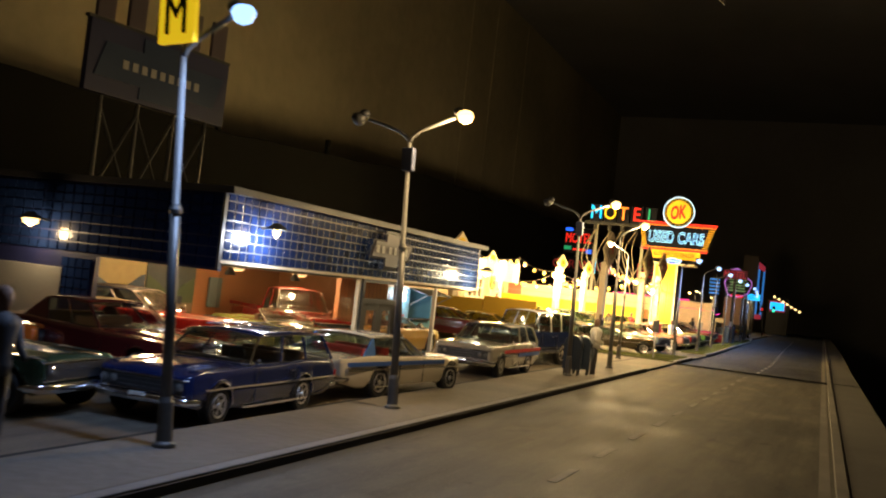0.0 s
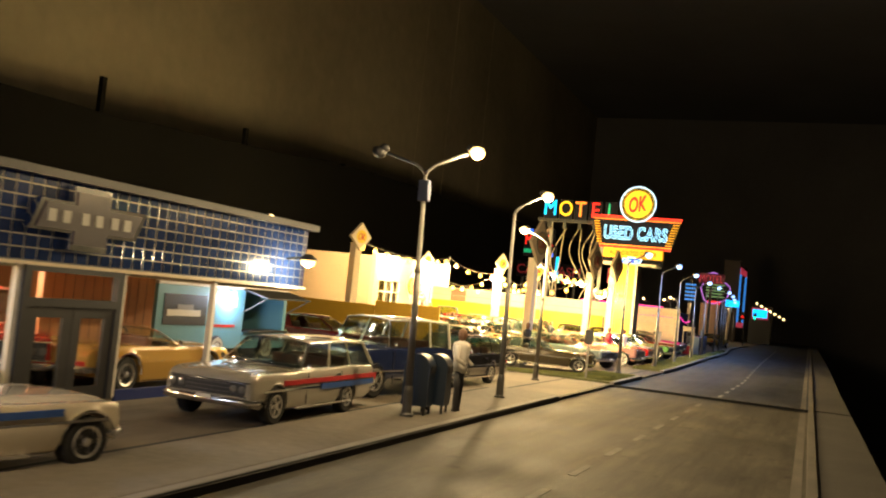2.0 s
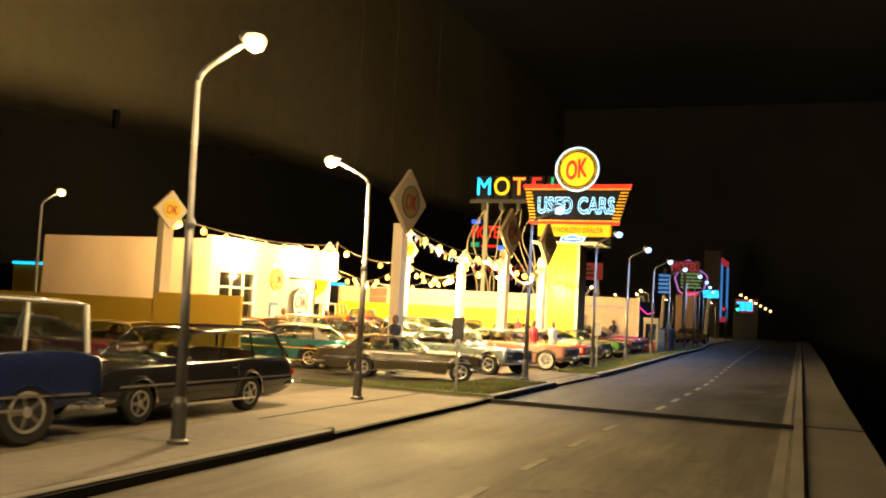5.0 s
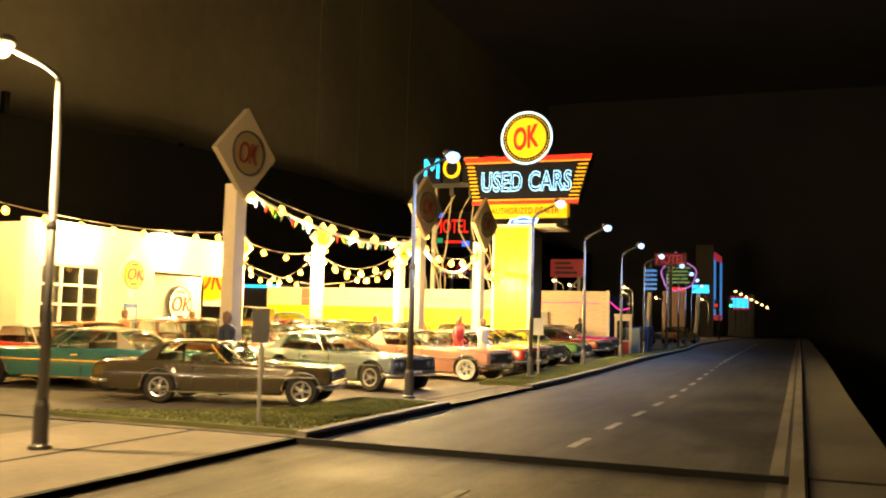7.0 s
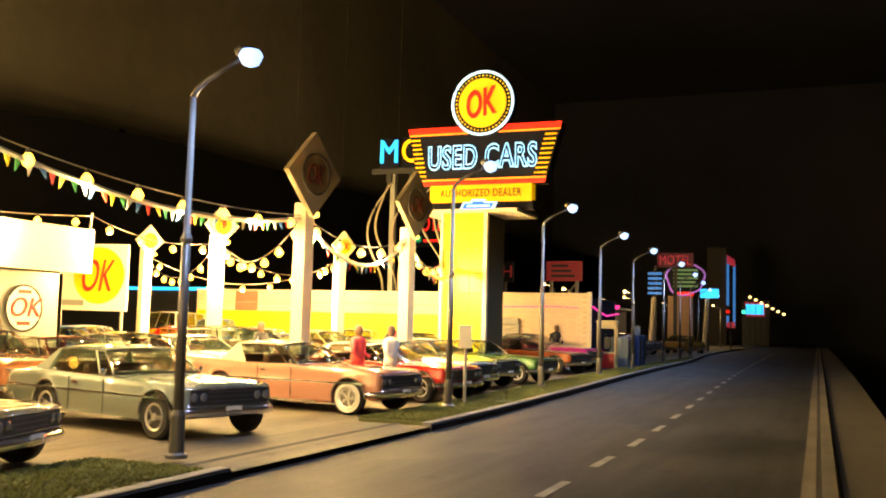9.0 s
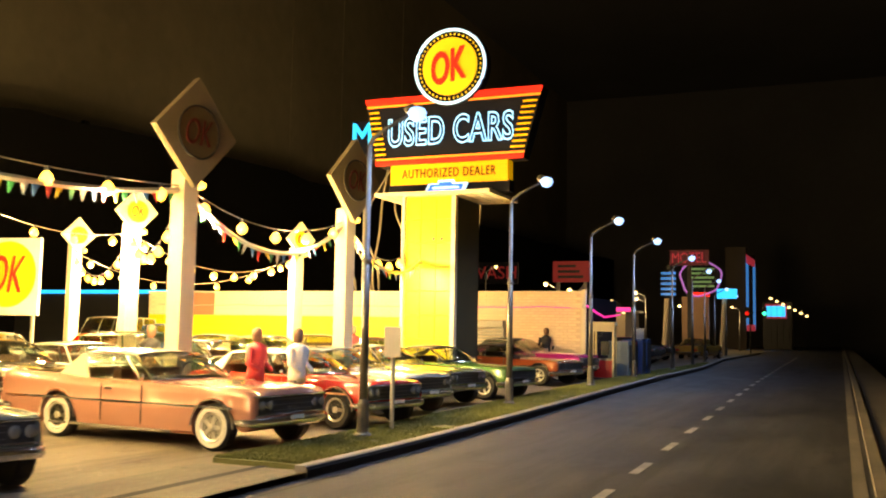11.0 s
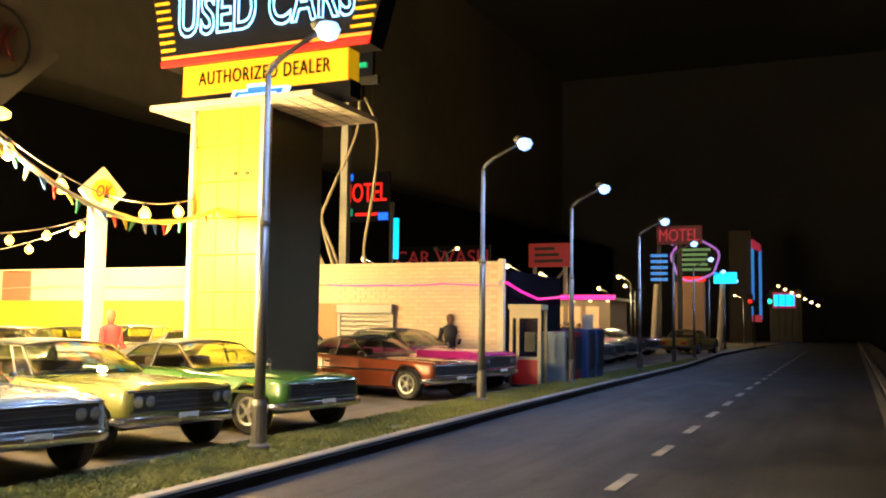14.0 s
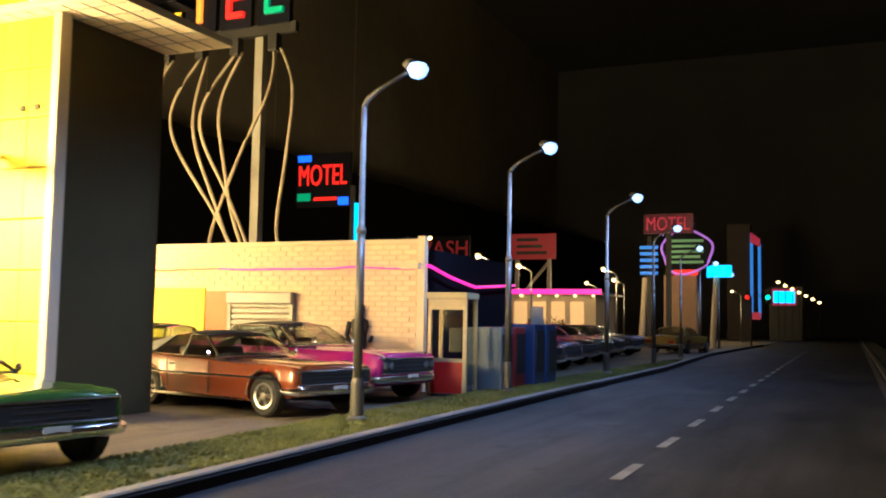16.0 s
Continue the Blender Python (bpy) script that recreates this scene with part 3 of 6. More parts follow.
part("top_stripe_inner", plate([(-4.1, 12.58), (4.05, 12.58), (4.07, 12.66), (-4.12, 12.66)], -0.35, -0.3), G_ORANGE, main)
part("bottom_stripe", plate([(-3.6, 9.93), (3.3, 9.93), (3.36, 10.1), (-3.63, 10.1)], -0.36, -0.3), G_RED, main, "red neon stripe")
part("bottom_stripe_inner", plate([(-3.6, 10.16), (3.35, 10.16), (3.37, 10.24), (-3.62, 10.24)], -0.35, -0.3), G_ORANGE, main)
for i in range(9):
    z = 10.4 + i * 0.24
    xr, xl = 3.3 + (z - 9.95) * 0.2833, -3.6 - (z - 9.95) * 0.2
    part("side_bar", box(xr - 0.68, xr - 0.06, -0.36, -0.3, z, z + 0.07), G_YELD, main, "amber neon bar")
    part("side_bar", box(xl + 0.06, xl + 0.56, -0.36, -0.3, z, z + 0.07), G_YELD, main, "amber neon bar")
part("neon_lettering", sized(letters("USED CARS", 1.75, outline=0.032, bold=0.03, space=1.08), 5.9, 1.3, -0.05, -0.38, 11.37), G_NEON, main, "ice-blue outlined neon letters")
disc = part("disc", lathe([(1.72, -0.25), (1.72, 0.25)], 48, "y", at=(0.0, -0.28, 14.1)), SIGNBLACK, ob)
part("disc_ring", tube([(1.63 * math.cos(a), -0.56, 14.1 + 1.63 * math.sin(a)) for a in [2 * math.pi * k / 48 for k in range(48)]], 0.065, 6, closed=True), G_WHITE, disc, "white neon ring")
part("disc_face", lathe([(1.28, 0), (1.28, 0.06)], 40, "y", at=(0, -0.59, 14.1)), G_DISC, disc, "lit amber face")
bead = finish(lathe([(0.03, 0), (0.05, 0.03), (0.02, 0.06)], 6, "y"))
for k in range(44):
    a = 2 * math.pi * k / 44
    b = part("bead", bead, G_YEL, disc)
    b.location = (1.43 * math.cos(a) * K, -0.58 * K, (14.1 + 1.43 * math.sin(a)) * K)
script = sized(letters("OK", 1.55, 0.05, slant=0.3, bold=0.03), 1.7, 1.45, 0.0, -0.66, 14.1)
bmesh.ops.rotate(script, verts=script.verts, cent=(0, -0.66, 14.1), matrix=Matrix.Rotation(radians(-10), 3, "Y"))
part("disc_lettering", script, G_RED, disc, "red script letters")
# small badge drawn as a plain shape
tie = [(-1.0, 8.62), (-0.35, 8.62), (-0.35, 8.48), (0.35, 8.48), (0.35, 8.62), (0.8, 8.62), (1.0, 9.02), (0.35, 9.02), (0.35, 9.16), (-0.35, 9.16), (-0.35, 9.02), (-0.8, 9.02)]
badge = part("badge", plate([(x - 0.2, z) for x, z in tie], -0.34, -0.16), G_WHITE, ob, "white lit badge shape")
part("badge_face", plate([(x * 0.88 - 0.2, 8.82 + (z - 8.82) * 0.72) for x, z in tie], -0.36, -0.34), G_BLUE, badge, "blue panel")
part("badge_bar", box(-0.8, 0.45, -0.38, -0.36, 8.77, 8.87), G_WHITE, badge, "white bar in place of lettering")


# ---- lot posts with diamond signs ----
def diamond_post(x, y, big=True, turn=0):
    h = 6.5 if big else 6.5
    w, d, t = (1.36, 1.42, 0.24) if big else (0.88, 0.92, 0.27)
    ob = thing("diamond_sign_post", x, y, 0.1 + gz(y), turn, ("tall" if big else "slender") + " cream square post topped by a cream diamond sign", "sign post", "diamond posts")
    part("post", box(-t, t, -t, t, 0, h, 0.02), CREAM, ob)
    zc = h + d - (0.47 if big else 0.5)
    # big signs take colours with the backlit shade painted in
    dia = part("diamond", plate([(-w, zc), (0, zc - d), (w, zc), (0, zc + d)], -t - 0.16, -t + 0.04), SHADED_SIGN if big else CREAM, ob)
    if big:
        part("disc_rim", tube([(w * 0.5 * math.cos(a), -t - 0.2, zc + w * 0.5 * math.sin(a)) for a in [2 * math.pi * k / 28 for k in range(28)]], 0.03, 5, closed=True), DARK, dia, "dark rim")
    part("disc", lathe([(w * 0.5, 0), (w * 0.5, 0.04)], 28, "y", at=(0, -t - 0.2, zc)), YELLOW if not big else SHADED_DISC, dia, "round painted disc")
    part("lettering", sized(letters("OK", w * 0.62, 0.012, slant=0.25), w * 0.66, w * 0.5, 0, -t - 0.22, zc), SHADED_RED if big else RED, dia, "red script letters")
    part("floodlight", lathe([(0.02, -0.1), (0.15, -0.05), (0.17, 0.06), (0.03, 0.14)], 12, at=(t + 0.16, -0.1, h - 0.35)), G_BULB, ob, "bright bulb", True)
    return ob


POSTS = {"A": (-15.6, 75.9), "B": (-15.3, 90.1), "C": (-15.4, 98.7), "s0": (-27.6, 75.3), "s1": (-26.0, 100.3), "s2": (-36.5, 108.0), "s3": (-26.4, 113.2)}
for k, (x, y) in POSTS.items():
    diamond_post(x, y, k in "ABC", 81 if k in "ABC" else 68)


# ---- strings of bulbs and pennants ----
def hang(a, b, sag, n):
    a, b = Vector(a), Vector(b)
    return [a.lerp(b, i / n) - Vector((0, 0, sag * 4 * (i / n) * (1 - i / n))) for i in range(n + 1)]


BULB = finish(lathe([(0.02, -0.2), (0.1, -0.16), (0.15, -0.05), (0.11, 0.04), (0.05, 0.12)], 12))
CAP = finish(lathe([(0.05, 0.1), (0.06, 0.12), (0.05, 0.24)], 8))


def bulb_string(a, b, sag, count, watts=60, every=2):
    ob = thing("bulb_string", 0, 0, 0, 0, "string of glowing warm bulbs hung between posts", "string lights", "bulb strings")
    line = hang(a, b, sag, 24)
    part("cord", tube(line, 0.017, 5), CORD, ob)
    for i in range(count):
        p = line[int((i + 0.5) / count * 24)].lerp(line[min(24, int((i + 0.5) / count * 24) + 1)], ((i + 0.5) / count * 24) % 1)
        u = part("bulb", BULB, G_BULB, ob, smooth=True)
        u.location = (p - Vector((0, 0, 0.22))) * K
        part("cap", CAP, DARK, ob).location = (p - Vector((0, 0, 0.22))) * K
        if i % every == 0:
            lamp("bulb_light", p.x, p.y, p.z - 0.45, watts * every, (1.0, 0.66, 0.23), 0.14)


top = lambda k, dz=0: (POSTS[k][0], POSTS[k][1], 6.2 + gz(POSTS[k][1]) + dz)
W = 1150
bulb_string(top("A", 0.5), top("B"), 0.45, 8, W, 2)
bulb_string(top("B"), top("C"), 0.7, 5, W, 3)
bulb_string(top("C"), (-17.4, 107.5, 5.9), 0.7, 5, W, 3)
bulb_string(top("s0", 0.6), (-28.6, 94.9, 7.0), 0.5, 9, W, 3)
bulb_string((-28.6, 94.9, 7.0), top("s1"), 0.5, 4, W, 3)
bulb_string(top("s1"), top("s3"), 1.2, 8, W, 3)
bulb_string(top("s1"), top("s2"), 1.5, 8, W, 3)
bulb_string(top("s2"), top("s3"), 1.6, 7, W, 3)
bulb_string(top("B"), top("s1"), 1.2, 7, W, 3)

PENN = [mat("pennant_" + n, c, 0.6, vary=0.1) for n, c in (("red", (0.6, 0.04, 0.03)), ("yellow", (0.8, 0.55, 0.04)), ("green", (0.05, 0.3, 0.12)), ("white", (0.75, 0.72, 0.68)), ("blue", (0.06, 0.18, 0.5)))]
FLAGS = [finish(plate([(-0.11, 0), (0.11, 0), (0.0, -0.32)], -0.008, 0.008)) for _ in PENN]


def pennant_string(a, b, sag, count):
    ob = thing("pennant_string", 0, 0, 0, 0, "string of small coloured pennants with silver tinsel", "bunting", "pennants")
    line = hang(a, b, sag, 30)
    part("tinsel", tube(line, [0.05 + 0.03 * random.random() for _ in line], 5), TINSEL, ob, "silver tinsel")
    d = Vector(b) - Vector(a)
    rz = math.atan2(d.y, d.x)
    for i in range(count):
        f = (i + 0.5) / count * 30
        p = line[int(f)].lerp(line[min(30, int(f) + 1)], f % 1)
        u = part("pennant", FLAGS[i % 5], PENN[i % 5], ob)
        u.matrix_basis = Matrix.Translation(p * K) @ Matrix.Rotation(rz, 4, "Z") @ Matrix.Rotation(random.uniform(-0.5, 0.5), 4, "X")


pennant_string(top("A", 0.4), top("B", -0.1), 0.75, 44)
pennant_string(top("B", -0.1), top("C", -0.1), 1.3, 26)
pennant_string(top("C", -0.1), (-16.6, 107.5, 5.6), 1.0, 22)

# ---- showroom ----
ob = thing("showroom", 0, 0, 0.1, 0, "low car showroom with a blue tiled fascia and wood-panelled interior", "building")
part("roof", box(-30, -15.1, 26.6, 48.2, 5.3, 5.5), DARK, ob, "flat dark roof")
part("fascia_core", box(-15.6, -15.42, 26.75, 48.0, 3.35, 5.45), NAVY, ob)
part("fascia_side", box(-30, -15.43, 26.72, 26.9, 3.05, 5.4), NAVY, ob, "navy tiled side fascia")
part("soffit", box(-30, -15.6, 26.9, 48.0, 3.2, 3.35), CREAM, ob)
part("back_wall", box(-24.2, -24.0, 26.9, 48.2, 0, 3.2), WOOD, ob, "warm wood-panelled wall")
part("end_wall", box(-24, -18.3, 43.6, 43.8, 0, 3.2), WOOD, ob)
part("side_wall", box(-30, -19.9, 26.72, 26.92, 0, 3.05), NAVY, ob, "navy tiled wall")
part("garage_door", box(-24.2, -21.1, 26.62, 26.72, 0, 2.6, 0.02), GREY, ob, "grey roller door")
part("floor_slab", box(-24, -15.5, 26.9, 48.0, 0.02, 0.16), CONCRETE, ob)
for y0, y1 in ((35.6, 35.75), (39.0, 39.2)):
    part("window_post", box(-15.6, -15.45, y0, y1, 0.1, 3.3), WHITE, ob, "pale aluminium post")
part("window_pane", box(-15.52, -15.5, 26.95, 35.6, 0.2, 3.3), SHOPGLASS, ob).visible_shadow = False
part("wood_pier", box(-18.4, -18.2, 39.2, 43.8, 0.16, 3.2), WOOD, ob, "wood-panelled partition")
for k in range(1, 12):
    part("panel_groove", box(-18.2, -18.195, 39.2 + k * 0.38, 39.22 + k * 0.38, 0.2, 3.2), DARK, ob)
part("window_post", box(-15.6, -15.45, 43.0, 43.15, 0.1, 3.3), WHITE, ob, "pale aluminium post")
part("slab_edge", box(-15.5, -15.42, 39.2, 47.9, 0.0, 0.3, 0.02), BLUE_EDGE, ob, "blue painted slab edge")
door = part("entrance", box(-15.55, -15.35, 35.75, 35.95, 0.1, 3.3), DARK, ob, "dark-framed double glass door")
part("jamb", box(-15.55, -15.35, 38.8, 39.0, 0.1, 3.3), DARK, door)
part("transom", box(-15.55, -15.35, 35.95, 38.8, 2.35, 2.55), DARK, door)
part("lintel", box(-15.55, -15.35, 35.95, 38.8, 3.15, 3.3), DARK, door)
for y0 in (36.0, 37.4):
    for a, b, c, d in ((0, 0.28, 0.1, 2.35), (1.1, 1.38, 0.1, 2.35), (0.28, 1.1, 0.1, 0.45), (0.28, 1.1, 2.1, 2.35)):
        part("door_rail", box(-15.5, -15.4, y0 + a, y0 + b, c, d), DARK, door)
    part("door_pane", box(-15.46, -15.44, y0 + 0.28, y0 + 1.1, 0.45, 2.1), SHOPGLASS, door).visible_shadow = False
tile = finish(box(-0.03, 0.03, -0.17, 0.17, -0.125, 0.125, 0.012))
n = 0
rest = bmesh.new()
for i in range(52):
    for j in range(7):
        y, z = 26.98 + i * 0.402, 3.52 + j * 0.286
        if y < 44:
            u = part("tile", tile, TILE, ob)
            u.location = (-15.4 * K, y * K, z * K)
        else:
            box(-15.42, -15.38, y - 0.17, y + 0.17, z - 0.125, z + 0.125, bm=rest)
tagged(part("tiling", rest, TILE, ob), kind="stuff")
for j in range(8):
    part("grid_strip", box(-15.42, -15.385, 26.8, 47.95, 3.365 + j * 0.286, 3.395 + j * 0.286), GROUT, ob)
for i in range(53):
    part("grid_strip", box(-15.42, -15.384, 26.765 + i * 0.402, 26.793 + i * 0.402, 3.37, 5.42), GROUT, ob)
side = bmesh.new()
for i in range(36):
    for j in range(7):
        box(-15.75 - i * 0.402, -15.41 - i * 0.402, 26.66, 26.72, 3.15 + j * 0.3, 3.4 + j * 0.3, bm=side)
tagged(part("side_tiling", side, TILE, ob), kind="stuff")
lowside = bmesh.new()
for i in range(4):
    for j in range(9):
        box(-20.3 - i * 0.3 + 0.02, -20.02 - i * 0.3, 26.66, 26.72, 0.1 + j * 0.32, 0.38 + j * 0.32, bm=lowside)
tagged(part("pier_tiling", lowside, TILE, ob), kind="stuff")
part("corner_trim", box(-15.45, -15.36, 26.62, 26.74, 3.1, 5.5), GROUT, ob)
part("cornice", box(-15.5, -15.34, 26.7, 48.05, 5.42, 5.52), GROUT, ob)
part("lower_trim", box(-15.5, -15.34, 26.7, 48.05, 3.28, 3.36), CREAM, ob)
# framed murals of trucks inside
HILLS_G, HILLS_B = mat("mural_hill_green", (0.08, 0.12, 0.05), 0.6, vary=0.4, grain=2), mat("mural_hill_blue", (0.06, 0.1, 0.14), 0.6, vary=0.4, grain=2)
for y, sky, ridge, c in ((29.2, (0.2, 0.1, 0.06), HILLS_G, (0.3, 0.03, 0.02)), (32.3, (0.5, 0.4, 0.13), HILLS_B, (0.05, 0.07, 0.06)), (35.4, (0.07, 0.09, 0.08), HILLS_G, (0.03, 0.04, 0.05))):
    pic = part("mural", box(-23.95, -23.85, y - 1.53, y + 1.53, 1.0, 3.1), mat("mural_sky", sky, 0.5, vary=0.5, grain=1.5), ob, "painted mural of an old truck before hills")
    for sgn in (1, -1):
        ridge_line = [(sgn * (0.1 + 0.23 * k), 1.75 + 0.75 * (k / 6) ** 0.8 + 0.08 * noise.noise((k * 0.9, y, sgn))) for k in range(7)]
        hill = plate([(q, z) for q, z in ridge_line] + [(sgn * 1.5, 1.45), (sgn * 0.1, 1.45)], -0.01, 0.01)
        bmesh.ops.rotate(hill, verts=hill.verts, cent=(0, 0, 0), matrix=Matrix.Rotation(math.pi / 2, 3, "Z"))
        part("painted_hill", moved(hill, -23.84, y, 0), ridge, pic)
    part("painted_ground", box(-23.85, -23.835, y - 1.5, y + 1.5, 1.02, 1.47), mat("mural_ground", (0.2, 0.16, 0.1), 0.6, vary=0.4), pic)
    P_ = mat("mural_truck", c, 0.5, vary=0.3)
    part("painted_truck", box(-23.85, -23.81, y - 0.8, y + 0.75, 1.4, 1.72, 0.015), P_, pic)
    part("painted_cab", box(-23.85, -23.812, y - 0.15, y + 0.4, 1.7, 2.02, 0.015), P_, pic)
    part("painted_window", box(-23.85, -23.806, y - 0.05, y + 0.3, 1.76, 1.95), mat("mural_window", (0.3, 0.32, 0.3), 0.5, vary=0.2), pic)
    for q in (-0.5, 0.45):
        part("painted_wheel", lathe([(0.17, 0), (0.17, 0.03)], 14, "x", at=(-23.83, y + q, 1.38)), DARK, pic)
part("inner_door", box(-23.98, -23.9, 26.98, 27.65, 0.16, 2.3, 0.02), mat("blue_door_paint", (0.05, 0.1, 0.16), 0.5, vary=0.2), ob, "blue door in the wood wall")
part("side_notice", box(-23.95, -23.88, 38.0, 38.9, 1.3, 2.6, 0.02), mat("notice_green", (0.16, 0.22, 0.2), 0.5, vary=0.4), ob, "pale green notice")
for y in (31.0, 35.2):
    spot = part("ceiling_spot", lathe([(0.06, 0), (0.2, -0.3), (0.17, -0.3)], 12, at=(-18.0, y, 3.2)), DARK, ob, "black ceiling spot")
# badge on the fascia, drawn as a plain shape
ob = thing("fascia_badge", -15.3, 37.3, 4.55, 90, "dark badge shape with a silver rim on the tiled fascia", "badge")
tie2 = [(-1.9, -0.36), (-0.6, -0.36), (-0.6, -0.75), (0.6, -0.75), (0.6, -0.36), (1.6, -0.36), (1.95, 0.36), (0.6, 0.36), (0.6, 0.75), (-0.6, 0.75), (-0.6, 0.36), (-1.6, 0.36)]
part("rim", plate(tie2, -0.2, 0.0), CHROME, ob, "silver rim")
part("face", plate([(x * 0.9, z * 0.82) for x, z in tie2], -0.24, -0.2), mat("badge_dark", (0.03, 0.02, 0.03), 0.4, vary=0.1), ob, "dark face")
for x in (-1.3, -0.85, -0.25, 0.2, 0.75, 1.2):
    part("letter_bar", box(x - 0.12, x + 0.12, -0.26, -0.24, -0.14, 0.14), GREY, ob, "plain bar in place of a letter")
# wall lamps
def wall_flood(x, y, z, watts, colour, dx, dy, r=0.25):
    ob = thing("wall_floodlight", x, y, z, 0, "small round floodlight on a short bracket", "floodlight", "wall floodlights")
    part("arm", tube([(0, 0, 0), (dx, dy, 0.1)], 0.04, 6), DARK, ob)
    part("shade", lathe([(0.1, 0.2), (0.3, 0.05), (0.3, 0)], 14, at=(dx, dy, 0)), DARK, ob)
    part("bulb", lathe([(0.03, -0.22), (r * 0.88, -0.12), (r, 0.0), (0.1, 0.06)], 14, at=(dx, dy, -0.02)), G_WARM, ob, "glowing bulb", True)
    lamp("flood_light", x + dx, y + dy, z - 0.35, watts, colour, 0.2)


wall_flood(-15.3, 28.5, 4.55, 420, (0.85, 0.9, 1.0), 0.55, 0.0, 0.12)
wall_flood(-15.3, 46.6, 4.35, 700, (1.0, 0.8, 0.45), 0.8, 0.0)
wall_flood(-21.9, 26.65, 4.1, 200, (1.0, 0.7, 0.35), 0.0, -0.7)
for y in (29, 33.5, 38):
    ob = thing("showroom_light", -19.5, y, 3.28, 0, "small glowing ceiling light in the showroom", "ceiling light", "showroom lights")
    part("lamp_can", lathe([(0.3, 0), (0.3, -0.1)], 14), WHITE, ob)
    part("glow_disc", lathe([(0.25, -0.1), (0.22, -0.14)], 14), G_SHOP, ob, "glowing lens")
    lamp("showroom_glow", -19.5, y, 2.95, 330, (1.0, 0.66, 0.34), 0.25)

# dark billboard on the showroom roof
ob = thing("roof_billboard", -29.6, 40, 5.5, 82, "dark navy unlit billboard on an open steel frame", "billboard")
board = part("board", box(-4.3, 4.3, -0.15, 0.15, 4.75, 7.95, 0.03), NAVY, ob)
tie3 = [(-3.9, 5.5), (-1.3, 5.5), (-1.3, 4.95), (1.3, 4.95), (1.3, 5.5), (3.4, 5.5), (3.95, 7.1), (1.3, 7.1), (1.3, 7.75), (-1.3, 7.75), (-1.3, 7.1), (-3.4, 7.1)]
face = part("badge_panel", plate(tie3, -0.2, -0.15), mat("unlit_blue_panel", (0.015, 0.035, 0.09), 0.4, vary=0.2), board, "unlit blue badge-shaped panel")
for i in range(9):
    part("writing_bar", box(-2.4 + i * 0.55, -2.08 + i * 0.55, -0.23, -0.2, 6.1, 6.5, 0.01), GREY, face, "dull grey bar of writing")
part("frame_edge", box(-4.4, 4.4, -0.1, 0.2, 7.95, 8.1, 0.02), DARK, ob)
for i in range(5):
    part("raised_block", box(-4.0 + i * 1.75, -3.0 + i * 1.75, -0.08, 0.12, 8.1, 9.9, 0.06), mat("dull_plum_letter", (0.07, 0.05, 0.06), 0.6, vary=0.2), ob, "dull unlit standing letter block")
for x in (-3.2, -1.1, 1.1, 3.2):
    part("strut", tube([(x, 0, 0), (x, 0, 4.85)], 0.09, 6), DARK, ob)
for x in (-3.2, -1.1, 1.1):
    part("brace", tube([(x, 0, 0.2), (x + 2.1, 0, 4.2)], 0.06, 6), DARK, ob)
    part("brace", tube([(x + 2.1, 0, 0.2), (x, 0, 4.2)], 0.06, 6), DARK, ob)

# ---- blue concession truck ----
ob = thing("concession_truck", -21.8, 48.5, 0.1, 0, "sky-blue box truck with an open serving hatch and awning", "truck")
part("body_panel", box(-2.8, 0, 0, 5.8, 0.45, 2.95, 0.04), KIOSK, ob)
part("end_panel", box(-2.8, 0, 9.0, 9.25, 0.45, 2.9, 0.03), KIOSK, ob)
part("rear_panel", box(-2.8, -2.65, 5.8, 9.0, 0.45, 2.9), MUSTARD, ob, "mustard inner wall")
part("low_panel", box(-0.15, 0, 5.8, 9.0, 0.45, 1.15, 0.02), KIOSK, ob)
part("floor", box(-2.7, -0.15, 5.8, 9.0, 0.45, 0.55), DARK, ob)
part("counter", box(-0.5, 0.3, 5.85, 8.95, 1.15, 1.24, 0.02), DARK, ob)
part("roof", box(-2.85, 0.05, -0.05, 9.3, 2.95, 3.06, 0.03), WHITE, ob)
awning = part("awning", plate([(0.0, 3.02), (1.2, 2.72), (1.2, 2.66), (0.0, 2.94)], 5.6, 9.3), DARK, ob, "dark sloping awning")
for y in (5.7, 9.2):
    part("awning_stay", tube([(0.02, y, 2.0), (1.15, y, 2.68)], 0.03, 5), GREY, awning)
win = part("display_window", box(0, 0.03, 0.4, 3.1, 1.4, 2.6, 0.01), DARK, ob, "dark display window")
part("pictured_car", box(0.03, 0.045, 0.6, 2.7, 1.75, 2.0, 0.005), WHITE, win, "pale car shape in the window")
part("pictured_roof", box(0.03, 0.045, 1.2, 2.2, 2.0, 2.2, 0.005), GREY, win)
part("painted_stripe", box(0, 0.02, 3.2, 5.2, 1.35, 1.45), RED, ob, "red painted stripe")
part("painted_mark", box(0, 0.02, 4.6, 5.2, 2.2, 2.6), WHITE, ob, "pale painted mark")
for y in (3.9, 7.6):
    wheel = part("wheel", lathe([(0.3, -0.13), (0.45, -0.14), (0.5, -0.08), (0.5, 0.08), (0.45, 0.14), (0.3, 0.13)], 22, "x", at=(0.0, y, 0.5)), RUBBER, ob)
    part("whitewall", lathe([(0.28, 0.12), (0.28, 0.15), (0.42, 0.15), (0.43, 0.12)], 22, "x", at=(0.0, y, 0.5)), WHITEWALL, wheel, "whitewall band")
    part("hubcap", lathe([(0.26, 0.11), (0.2, 0.15), (0.02, 0.17)], 16, "x", at=(0.0, y, 0.5)), RIM, wheel)
part("bumper", box(-2.7, -0.1, -0.15, 0.0, 0.45, 0.65, 0.03), CHROME, ob)
